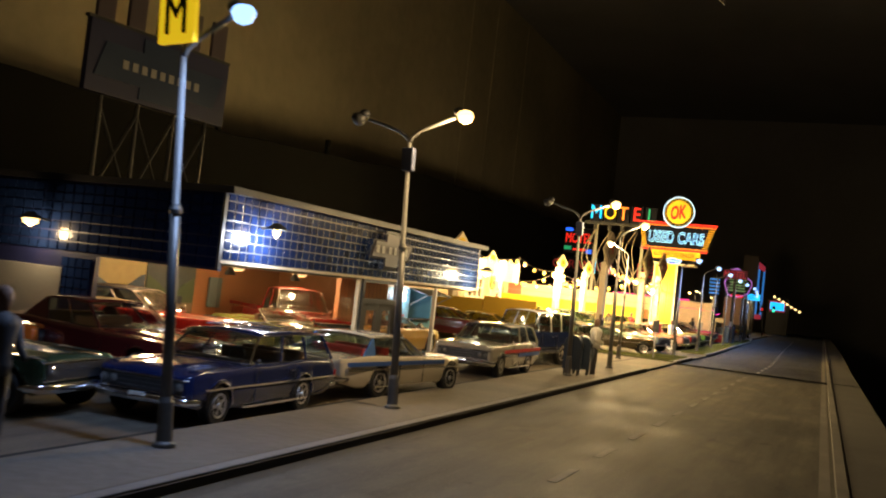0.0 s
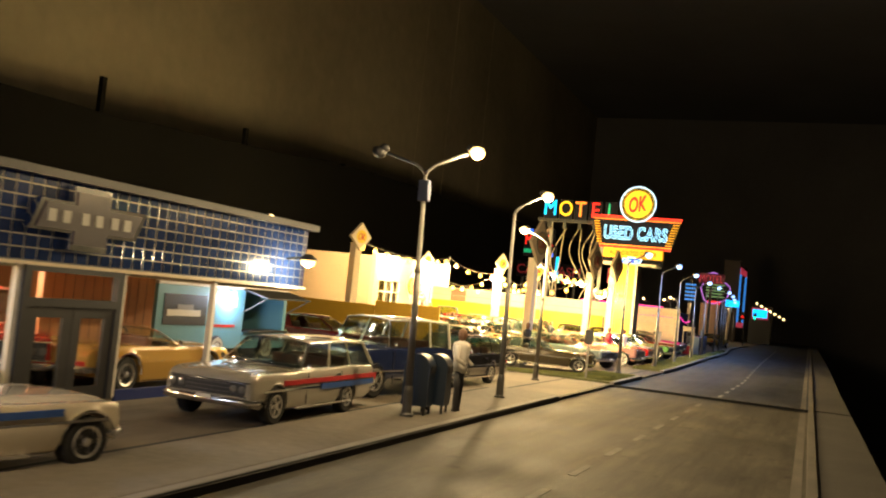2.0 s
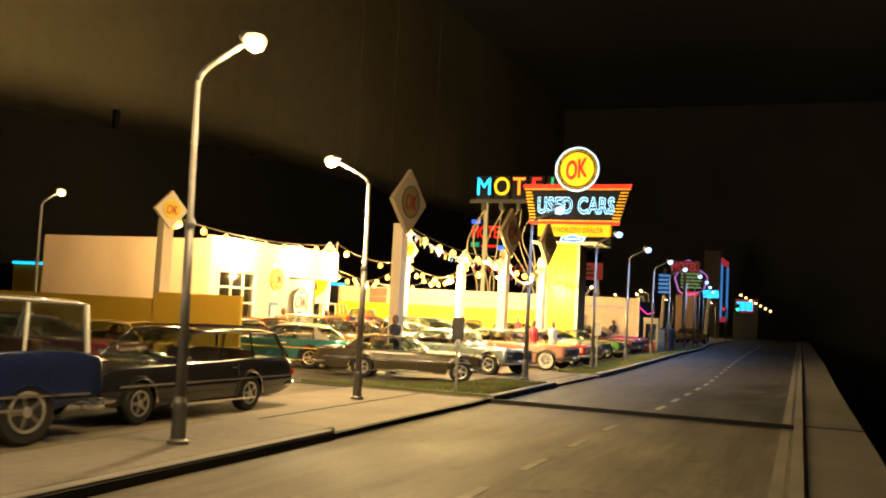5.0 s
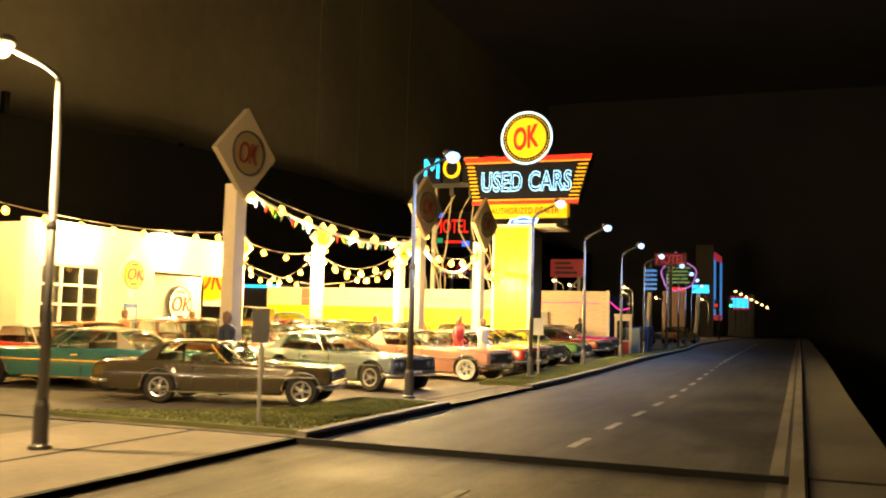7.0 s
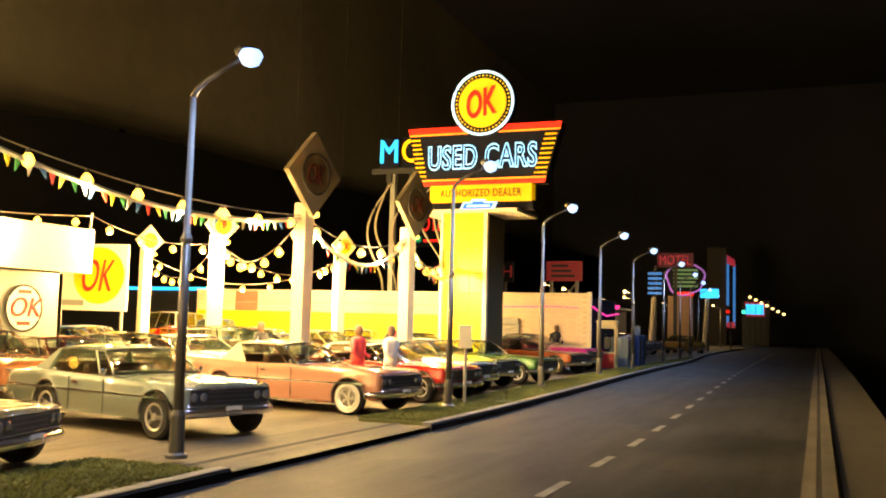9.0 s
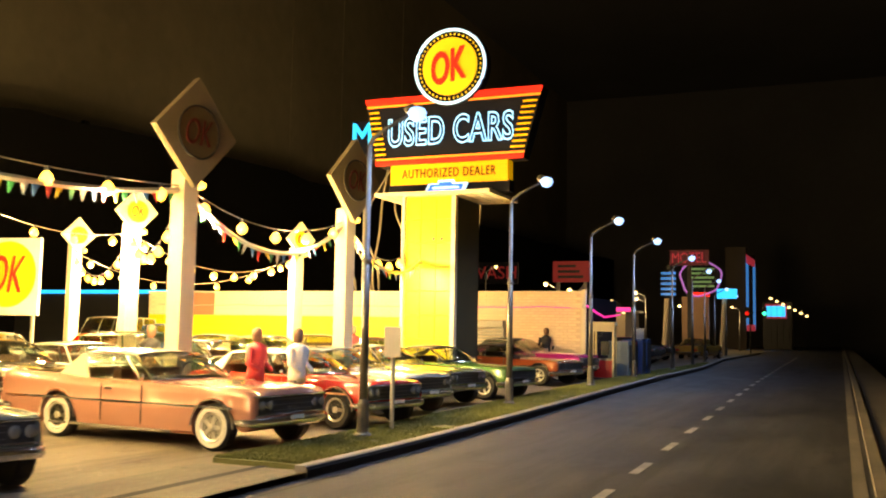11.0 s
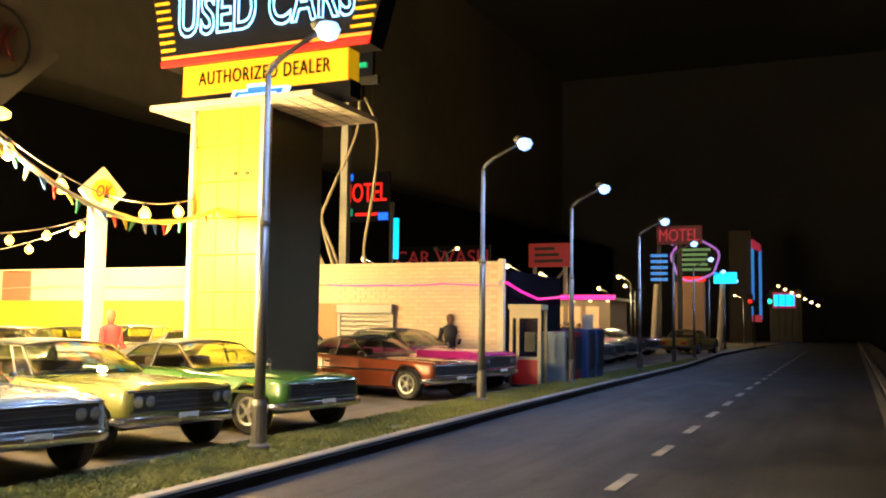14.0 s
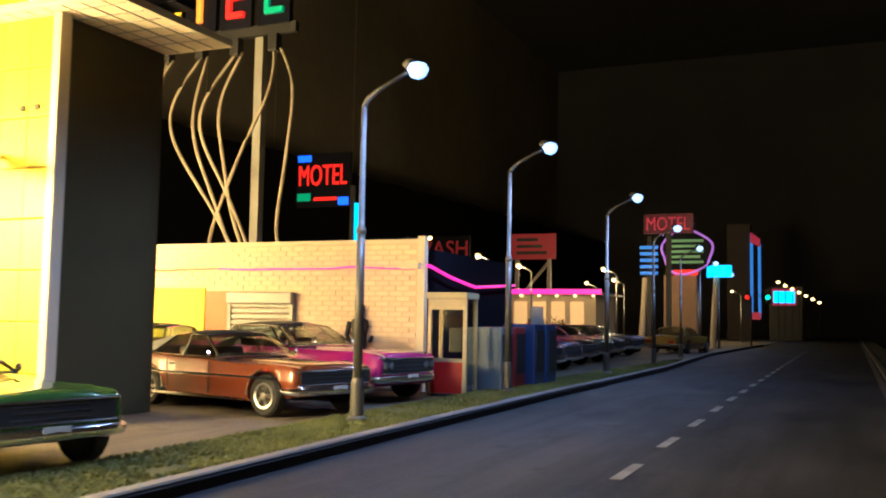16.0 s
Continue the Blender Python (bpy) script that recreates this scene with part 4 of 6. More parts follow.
# added fill: bulb and lamp put here only to brighten the truck
part("fill_bulb", lathe([(0.05, 0), (0.12, -0.08), (0.05, -0.14)], 10, at=(0.2, 4.6, 2.85)), G_WARM, ob, "small added bulb that brightens the truck")
lamp("truck_fill", -21.4, 53.1, 2.65, 150, (0.9, 0.95, 1.0), 0.1)

# ---- yellow fence and white lot building ----
ob = thing("yellow_fence", 0, 0, 0.1, 0, "plain mustard-yellow board fence", "fence")
part("board", box(-22.2, -18.3, 67.9, 68.05, 0, 2.95), MUSTARD, ob)
part("board", box(-36, -22.24, 67.95, 68.1, 0, 2.7), MUSTARD, ob)
ob = thing("lot_office", 0, 0, 0.1, 0, "cream sales office with a tall parapet and a garage window", "building")
part("front_wall", box(-28.9, -28.6, 80.5, 81.4, 0, 6.2), CREAM, ob)
part("front_wall", box(-28.9, -28.6, 85.1, 88.7, 0, 6.2), CREAM, ob)
part("wall_over", box(-28.9, -28.6, 81.4, 85.1, 4.4, 6.2), CREAM, ob)
part("parapet", box(-28.9, -28.6, 88.7, 95.0, 4.4, 6.3), CREAM, ob)
part("roof_bracket", tube([(-28.75, 94.9, 6.2), (-28.65, 94.9, 7.05)], 0.05, 6), GREY, ob)
part("recess_wall", box(-30.4, -30.2, 88.7, 95.0, 0, 4.4), GREY, ob, "grey recessed wall")
part("left_wall", box(-40, -28.9, 80.5, 80.8, 0, 6.0), PEACH, ob, "peach side wall")
part("end_wall", box(-40, -30.2, 94.8, 95.0, 0, 6.0), CREAM, ob)
part("roof", box(-40, -28.9, 80.8, 94.8, 5.6, 5.75), DARK, ob)
win = part("garage_window", box(-28.85, -28.8, 81.4, 85.1, 0.2, 4.4), SHOPGLASS, ob, "glazed garage door with white bars")
for k in range(4):
    part("window_bar", box(-28.74, -28.64, 81.4 + k * 1.2, 81.5 + k * 1.2, 0.1, 4.4), WHITE, win)
for k in range(6):
    part("window_bar", box(-28.74, -28.64, 81.4, 85.1, 0.1 + k * 0.84, 0.2 + k * 0.84), WHITE, win)
part("inner_wall", box(-31, -30.9, 81, 88, 0, 4.4), OLIVE, ob)
blue = mat("blue_paint", (0.03, 0.1, 0.35), 0.4, vary=0.1)
bd = part("side_door", box(-28.6, -28.54, 86.6, 87.5, 0.1, 2.8), blue, ob, "narrow door with a blue frame")
part("door_panel", box(-28.54, -28.52, 86.75, 87.35, 0.1, 2.6), WHITE, bd)


def ok_disc(x, y, z, r, rz, white=True):
    ob = thing("round_dealer_sign", x, y, z, rz, "round " + ("white" if white else "yellow") + " sign with red script letters", "sign", "round signs")
    part("disc", lathe([(r, 0), (r, 0.1)], 32, "y", at=(0, -0.1, 0)), WHITE if white else YELLOW, ob)
    part("rim", tube([(r * math.cos(a), -0.1, r * math.sin(a)) for a in [2 * math.pi * k / 32 for k in range(32)]], r * 0.05, 5, closed=True), DARK, ob)
    part("lettering", moved(letters("OK", r * 1.2, 0.02, slant=0.25), 0, -0.13, 0), RED, ob)
    for zz in (0.72, -0.66):
        part("small_bar", box(-r * 0.35, r * 0.35, -0.13, -0.1, (zz - 0.08) * r, (zz + 0.08) * r), RED, ob, "small line of lettering as a bar")


ok_disc(-30.15, 92.8, 2.95, 0.95, 90)
ok_disc(-28.5, 87.0, 4.25, 0.66, 90, False)
ob = thing("diamond_wall_plate", -28.58, 87.0, 4.25, 90, "white diamond plate fixed to the office wall", "sign")
part("plate", plate([(-1.0, 0), (0, -1.15), (1.0, 0), (0, 1.15)], -0.03, 0.03), WHITE, ob)
ob = thing("dealer_billboard", -34.4, 102.5, 0.5, 8, "white billboard with a large yellow disc", "billboard")
part("board", box(-3.0, 1.2, -0.08, 0.08, 2.5, 6.0), WHITE, ob)
part("leg", box(-2.8, -2.68, -0.06, 0.06, -0.42, 2.6), GREY, ob)
part("leg", box(0.88, 1.0, -0.06, 0.06, -0.42, 2.6), GREY, ob)
part("disc", lathe([(1.5, 0), (1.5, 0.03)], 36, "y", at=(-0.45, -0.11, 4.35)), YELLOW, ob, "yellow disc")
part("lettering", sized(letters("OK", 1.7, 0.02, slant=0.3), 1.9, 1.7, -0.45, -0.14, 4.35), RED, ob)
part("name_bar", box(-2.6, -1.3, -0.1, -0.08, 2.75, 3.05), GREY, ob, "grey bar in place of a name")

# ---- brick building behind the pylon ----
ob = thing("brick_building", 0, 0, 0.1 + gz(120), 0, "long low peach brick building with a yellow painted lower wall", "building")
part("front_wall", box(-40.9, -12.55, 119.0, 119.4, 0, 4.34), PEACH, ob)
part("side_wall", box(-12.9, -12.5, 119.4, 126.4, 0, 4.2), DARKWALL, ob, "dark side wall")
part("back_wall", box(-40.9, -12.9, 126.1, 126.4, 0, 4.2), DARK, ob)
part("roof", box(-40.8, -12.6, 119.4, 126.1, 3.95, 4.1), DARK, ob)
part("corner_trim", box(-12.62, -12.38, 118.88, 119.1, 0, 4.55, 0.02), CREAM, ob, "cream corner strip")
part("coping", box(-40.9, -12.6, 118.9, 119.45, 4.34, 4.46), CREAM, ob)
part("yellow_dado", box(-40.8, -20.3, 118.93, 119.0, 0, 3.0), YWALL, ob, "bright yellow painted lower wall")
part("red_panel", box(-37.6, -35.8, 118.9, 118.97, 3.0, 4.4), mat("dusty_red_panel", (0.45, 0.16, 0.1), 0.6, vary=0.2), ob, "dusty red panel")
sh = part("roller_shutter", box(-19.3, -16.85, 118.7, 119.0, 2.5, 2.88, 0.05), GREY, ob, "grey roller shutter")
for k in range(14):
    part("slat", box(-19.2, -16.95, 118.86, 118.97, 0.05 + k * 0.18, 0.2 + k * 0.18, 0.03), GREY, sh)
for x in (-19.3, -16.97):
    part("guide_rail", box(x, x + 0.12, 118.82, 118.98, 0, 2.5), GREY, sh)
part("orange_door", box(-20.25, -19.4, 118.94, 119.0, 0, 2.9), WOOD, ob, "orange-brown door panel")
brick = finish(box(-0.215, 0.215, -0.02, 0.02, -0.062, 0.062, 0.008))
rest = bmesh.new()
n = 0
for j in range(28):
    z = 0.1 + j * 0.153
    for i in range(64):
        x = -12.9 - i * 0.455 - (0.22 if j % 2 else 0)
        if (x > -20.4 and z < 2.95 and x < -16.6) or (x < -20.1 and z < 3.1) or x < -40.6:
            continue
        if x > -17.0 and n < 300:
            u = part("brick", brick, BRICK, ob)
            u.location, n = (x * K, 118.985 * K, z * K), n + 1
        else:
            box(x - 0.215, x + 0.215, 118.965, 119.0, z - 0.062, z + 0.062, bm=rest)
tagged(part("brickwork", rest, BRICK, ob), kind="stuff")
ob = thing("pink_neon_tube", 0, 0, gz(120) + 0.1, 0, "thin wavy pink neon tube along the brick wall", "neon tube")
line = [(-40 + i * 0.7, 118.8, 3.6 + 0.06 * noise.noise((i * 0.4, 0, 0)) + (0.0 if i % 9 else 0.03)) for i in range(40)]
line += [(-12.3, 119.0, 3.68), (-12.25, 120.5, 3.4), (-12.25, 122.5, 3.18), (-12.25, 124.6, 3.3), (-12.25, 126.3, 3.4)]
part("tube", tube(line[:30], 0.028, 6), CORD, ob, "dim tube")
part("lit_tube", tube(line[28:41], 0.024, 6), G_PINK, ob, "glowing pink tube")
part("side_tube", tube(line[40:], 0.045, 6), G_PINK, ob, "glowing pink tube")
part("connector", box(-13.1, -12.5, 118.7, 118.86, 3.57, 3.74), CREAM, ob)

# ---- phone booth, vending boxes ----
zb = 0.1 + gz(117)
ob = thing("phone_booth", -11.3, 118.5, zb, 6, "cream and red glazed telephone booth", "phone booth")
CB = mat("booth_cream", (0.55, 0.45, 0.26), 0.5, vary=0.15)
for x in (-0.55, 0.47):
    for y in (-0.55, 0.47):
        part("corner_post", box(x, x + 0.1, y, y + 0.1, 0, 2.75), CB, ob)
part("roof", box(-0.6, 0.6, -0.6, 0.6, 2.7, 2.88, 0.02), CB, ob)
part("floor", box(-0.55, 0.55, -0.55, 0.55, 0, 0.08), DARK, ob)
part("lower_panel", box(-0.46, 0.46, -0.54, -0.5, 0.1, 0.95), RED, ob, "red lower panel")
part("mid_rail", box(-0.5, 0.5, -0.56, -0.48, 0.95, 1.05), CB, ob)
part("glass", box(-0.46, 0.46, -0.53, -0.51, 1.05, 2.4), SHOPGLASS, ob)
part("header", box(-0.5, 0.5, -0.56, -0.48, 2.4, 2.7), CB, ob)
part("side_glass", box(0.5, 0.52, -0.46, 0.46, 0.3, 2.6), GLASS, ob)
part("telephone", box(-0.2, 0.2, 0.3, 0.45, 1.2, 1.9, 0.04), DARK, ob)
for x, y, c, nm, h in ((-10.9, 120.4, (0.16, 0.21, 0.25), "pale grey", 1.9), (-10.9, 121.6, (0.3, 0.03, 0.03), "red", 1.9), (-10.7, 122.9, (0.025, 0.05, 0.14), "blue", 2.0), (-10.7, 124.2, (0.03, 0.06, 0.16), "blue", 2.0)):
    ob = thing("vending_machine", x, y, 0.1 + gz(y), 0, nm + " vending machine with a dark front", "vending machine", "vending machines")
    part("cabinet", box(-0.55, 0.55, -0.5, 0.5, 0, h, 0.05), mat("vending_paint", c, 0.35, vary=0.15), ob)
    part("front", box(0.55, 0.58, -0.4, 0.4, 0.5, h - 0.2), DARK, ob)

# ---- tall letter sign with loose cables ----
ob = thing("motel_letter_sign", -25.3, 124.0, 4.6 + gz(124), 0, "row of coloured lit letters on a dark frame with loose cables", "sign")
CPL = [("M", G_CYAN, -3.2), ("O", G_YEL, -1.4), ("T", G_ORANGE, 0.3), ("E", G_RED, 2.0), ("L", G_GREEN, 3.8)]
part("frame", box(-4.6, 4.8, 0.1, 0.35, 8.6, 9.0), DARK, ob)
for ch, m, x in CPL:
    back = part("letter_back", box(x - 0.75, x + 0.75, 0.05, 0.3, 8.95, 11.2, 0.03), SIGNBLACK, ob)
    part("letter", moved(letters(ch, 2.2, 0.08), x, -0.02, 10.1, 0.95, 1.1), m, back, "lit letter")
    part("socket", box(x - 0.2, x + 0.2, 0.0, 0.4, 7.9, 8.6, 0.05), DARK, ob)
rnd = random.Random(8)
for ch, m, x in CPL:
    for q in range(2):
        p, pts = Vector((x + q * 0.3, 0.2, 8.0)), []
        dx, wob, ph = rnd.uniform(-1.0, 1.0), rnd.uniform(0.2, 0.5), rnd.uniform(0, 6)
        ex = rnd.uniform(-2.2, 1.4)
        for i in range(24):
            f = i / 23
            pts.append((p.x + dx * math.sin(f * math.pi * 1.5) + ex * f + wob * math.sin(ph + f * 9) * f * (1.2 - f), 0.2 - 1.1 * math.sin(f * 3.1), 8.0 - 8.0 * f))
        part("cable", tube(pts, 0.07, 6), CORD, ob, "loose pale cable", True)
for x in (-3.0, 3.0):
    part("mast", box(x - 0.18, x + 0.18, 0.3, 0.66, 0, 8.7), GREY, ob, "grey square mast")

# ---- cars ----
S = 1.43
_shared = {}


def shared(key, make):
    if key not in _shared:
        _shared[key] = finish(make(), S)
    return _shared[key]


def slab(a, b, c, d, thick=0.012):
    """A thin solid pane on four corners."""
    bm = bmesh.new()
    a, b, c, d = map(Vector, (a, b, c, d))
    n = (b - a).cross(d - a).normalized() * thick
    lo, hi = [bm.verts.new(p - n) for p in (a, b, c, d)], [bm.verts.new(p + n) for p in (a, b, c, d)]
    bm.faces.new(lo[::-1]), bm.faces.new(hi)
    for i in range(4):
        bm.faces.new((lo[i], lo[(i + 1) % 4], hi[(i + 1) % 4], hi[i]))
    bmesh.ops.recalc_face_normals(bm, faces=bm.faces)
    return bm


def sheet(rows, thick=0.012):
    """A thin solid skin through rows of points."""
    bm = bmesh.new()
    rows = [[Vector(p) for p in r] for r in rows]
    n, m = len(rows), len(rows[0])
    out, inn = [], []
    for i in range(n):
        a, b = [], []
        for k in range(m):
            du = rows[min(n - 1, i + 1)][k] - rows[max(0, i - 1)][k]
            dv = rows[i][min(m - 1, k + 1)] - rows[i][max(0, k - 1)]
            w = du.cross(dv)
            w = w.normalized() * thick if w.length > 1e-9 else Vector((0, 0, thick))
            a.append(bm.verts.new(rows[i][k] + w)), b.append(bm.verts.new(rows[i][k] - w))
        out.append(a), inn.append(b)
    for i in range(n - 1):
        for k in range(m - 1):
            bm.faces.new((out[i][k], out[i + 1][k], out[i + 1][k + 1], out[i][k + 1])).smooth = True
            bm.faces.new((inn[i][k], inn[i][k + 1], inn[i + 1][k + 1], inn[i + 1][k])).smooth = True
    rim = [(i, 0) for i in range(n)] + [(n - 1, k) for k in range(1, m)] + [(i, m - 1) for i in range(n - 2, -1, -1)] + [(0, k) for k in range(m - 2, 0, -1)]
    for (i, k), (i2, k2) in zip(rim, rim[1:] + rim[:1]):
        bm.faces.new((out[i][k], out[i2][k2], inn[i2][k2], inn[i][k]))
    bmesh.ops.recalc_face_normals(bm, faces=bm.faces)
    return bm


def car_body(L, W, wb, hood, belt, deck, nose, tail, cowl, back, fin, clear, ov):
    """The shell of a car: rounded ends, crowned hood, creased shoulders with a hip over the rear wheels."""
    bm = bmesh.new()
    axles = (L / 2 - ov, L / 2 - ov - wb)
    r, zw = 0.385, 0.33
    ends = [s * (L / 2 - d) for s in (1, -1) for d in (0.0, 0.012, 0.035, 0.075, 0.13)]
    xs = sorted(set([-L / 2 + 0.2 + (L - 0.4) * i / 40 for i in range(41)] + ends + [a + r * math.cos(t * math.pi / 12) for a in axles for t in range(13)]))
    knots = ([-L / 2, -L / 2 + 0.12, back - 0.1, back + 0.3, cowl - 0.3, cowl + 0.1, L / 2 - 0.15, L / 2], [tail + 0.02, deck - 0.03, deck, belt, belt, hood + 0.015, hood - 0.04, nose])

    def top_z(x):
        return float(np.mean([np.interp(x + d, *knots) for d in (-0.16, -0.08, 0, 0.08, 0.16)]))

    rings = []
    for x in xs:
        e = min(1.0, (L / 2 - abs(x)) / 0.13)
        rnd_ = math.sqrt(max(0.0, 1 - (1 - e) ** 2))
        zb = clear + (1 - rnd_) * 0.12
        if x > L / 2 - 0.6:
            zb += (x - L / 2 + 0.6) * 0.2
        if x < -L / 2 + 0.8:
            zb += (-L / 2 + 0.8 - x) * 0.2
        for a in axles:
            if abs(x - a) <= r + 1e-6:
                zb = max(zb, zw + math.sqrt(max(0, r * r - (x - a) ** 2)))
        zt = top_z(x) - (1 - rnd_) * 0.07
        h = W / 2 * (1 - 0.1 * abs(2 * x / L) ** 5) * (0.92 + 0.08 * rnd_)
        hip = 0.035 * math.exp(-((x - axles[1] + 0.1) / 0.65) ** 2) + 0.02 * math.exp(-((x - axles[0] - 0.2) / 0.7) ** 2)
        edge = zt + hip + (fin * max(0, (-x - L * 0.15) / (L * 0.35)) ** 1.3 if fin else 0.0)
        h *= 1 - 0.018 * math.exp(-((x + 0.15) / 0.55) ** 2)
        inner = cowl + 0.15 < x or x < back - 0.15
        crown = 0.045 * rnd_ if inner else 0.012
        zc = 0.6
        half = [(0, zb + 0.01), (h * 0.88, zb), (h * 0.945, max(zb + 0.012, clear + 0.05)), (h * 0.982, max(zb + 0.022, 0.4)), (h, max(zb + 0.032, 0.53)), (h * 1.0, max(zb + 0.042, zc)),
                (h * 0.985, max(zb + 0.052, zc + 0.035)), (h * 0.975, max(zb + 0.062, zc + (edge - zc) * 0.6)), (h * 0.957, max(zb + 0.07, edge - 0.035)), (h * 0.925, max(zb + 0.075, edge - 0.004)), (h * 0.88, max(zb + 0.075, edge)),
                (h * 0.8, max(zb + 0.07, zt + (0.0 if not fin else -0.02))), (h * 0.62, zt + crown * 0.35), (h * 0.57, zt + crown * 0.75), (h * 0.28, zt + crown), (0, zt + crown * 1.1)]
        rings.append([bm.verts.new((x, -y, z)) for y, z in half] + [bm.verts.new((x, y, z)) for y, z in half[-2:0:-1]])
    n = len(rings[0])
    for a, b in zip(rings, rings[1:]):
        for k in range(n):
            fc = bm.faces.new((a[k], b[k], b[(k + 1) % n], a[(k + 1) % n]))
            fc.smooth = k not in (0, n - 1, 1, n - 2)
    bm.faces.new(rings[0]), bm.faces.new(rings[-1][::-1])
    bmesh.ops.recalc_face_normals(bm, faces=bm.faces)
    for ed in bm.edges:
        if len(ed.link_faces) == 2 and ed.calc_face_angle(0) > 0.7:
            ed.smooth = False
    return bm


def bumper(L, W, d, up, deep=0.055):
    """A chrome bar that wraps round the corners of a car."""
    xe, hw = d * (L / 2 + 0.045), W / 2 * 0.93
    pts = [(xe - d * 0.42, -hw - 0.01, 0), (xe - d * 0.2, -hw, 0), (xe - d * 0.06, -hw * 0.93, 0), (xe, -hw * 0.72, 0), (xe + d * 0.025, 0, 0), (xe, hw * 0.72, 0), (xe - d * 0.06, hw * 0.93, 0), (xe - d * 0.2, hw, 0), (xe - d * 0.42, hw + 0.01, 0)]
    bm = tube(pts, [0.03, deep * 0.8, deep, deep, deep, deep, deep, deep * 0.8, 0.03], 8)
    for v in bm.verts:
        v.co.z = v.co.z * 1.25 + up + 0.06
    return bm


STYLES = {
    # length, width, wheelbase, hood, belt, deck, nose, tail, roof, cowl, back, roof front, roof rear, fin, clearance, front overhang
    "coupe": (5.0, 1.93, 2.95, 0.84, 0.87, 0.87, 0.8, 0.76, 1.32, 0.72, -1.6, 0.22, -1.08, 0, 0.22, 0.58),
    "fastback": (5.05, 1.95, 2.97, 0.84, 0.89, 0.92, 0.78, 0.78, 1.33, 0.68, -1.95, 0.15, -0.7, 0, 0.22, 0.62),
    "sedan": (5.3, 1.95, 3.02, 0.9, 0.93, 0.92, 0.78, 0.76, 1.4, 0.8, -1.45, 0.2, -1.0, 0, 0.21, 0.72),
    "finned": (5.4, 2.0, 3.2, 0.9, 0.93, 0.92, 0.82, 0.72, 1.38, 0.75, -1.35, 0.2, -0.95, 0.16, 0.2, 0.68),
    "wagon": (5.4, 1.98, 3.0, 0.92, 0.95, 0.95, 0.8, 0.8, 1.5, 0.9, -2.45, 0.35, -2.2, 0, 0.22, 0.8),
    "pickup": (5.0, 1.95, 2.95, 0.98, 1.0, 0.95, 0.88, 0.9, 1.68, 0.75, -0.35, 0.45, -0.25, 0, 0.32, 0.85),
    "jeep": (4.4, 1.8, 2.4, 1.12, 1.15, 1.12, 1.05, 1.05, 1.85, 0.85, -1.9, 0.7, -1.95, 0, 0.42, 0.8),
    "roadster": (4.4, 1.75, 2.55, 0.82, 0.84, 0.84, 0.6, 0.66, 1.2, 0.35, -1.15, -0.2, -0.8, 0, 0.17, 0.9),
    "van": (4.5, 1.8, 2.5, 1.15, 1.15, 1.15, 0.95, 1.05, 1.95, 1.75, -2.1, 1.35, -2.0, 0, 0.25, 0.95),
}
_paints = {}
GRILLEBAR = mat("dull_grille_metal", (0.12, 0.12, 0.125), 0.4, metal=0.7, vary=0)


def paint(name, c):
    if name not in _paints:
        _paints[name] = mat(name, c, 0.22, metal=0.1, vary=0.08, grain=2, coat=1.0)
    return _paints[name]


TAILRED, LENS = mat("tail_lens", (0.45, 0.02, 0.015), 0.2, vary=0), mat("headlamp_lens", (0.32, 0.32, 0.31), 0.12, metal=0.6, vary=0)


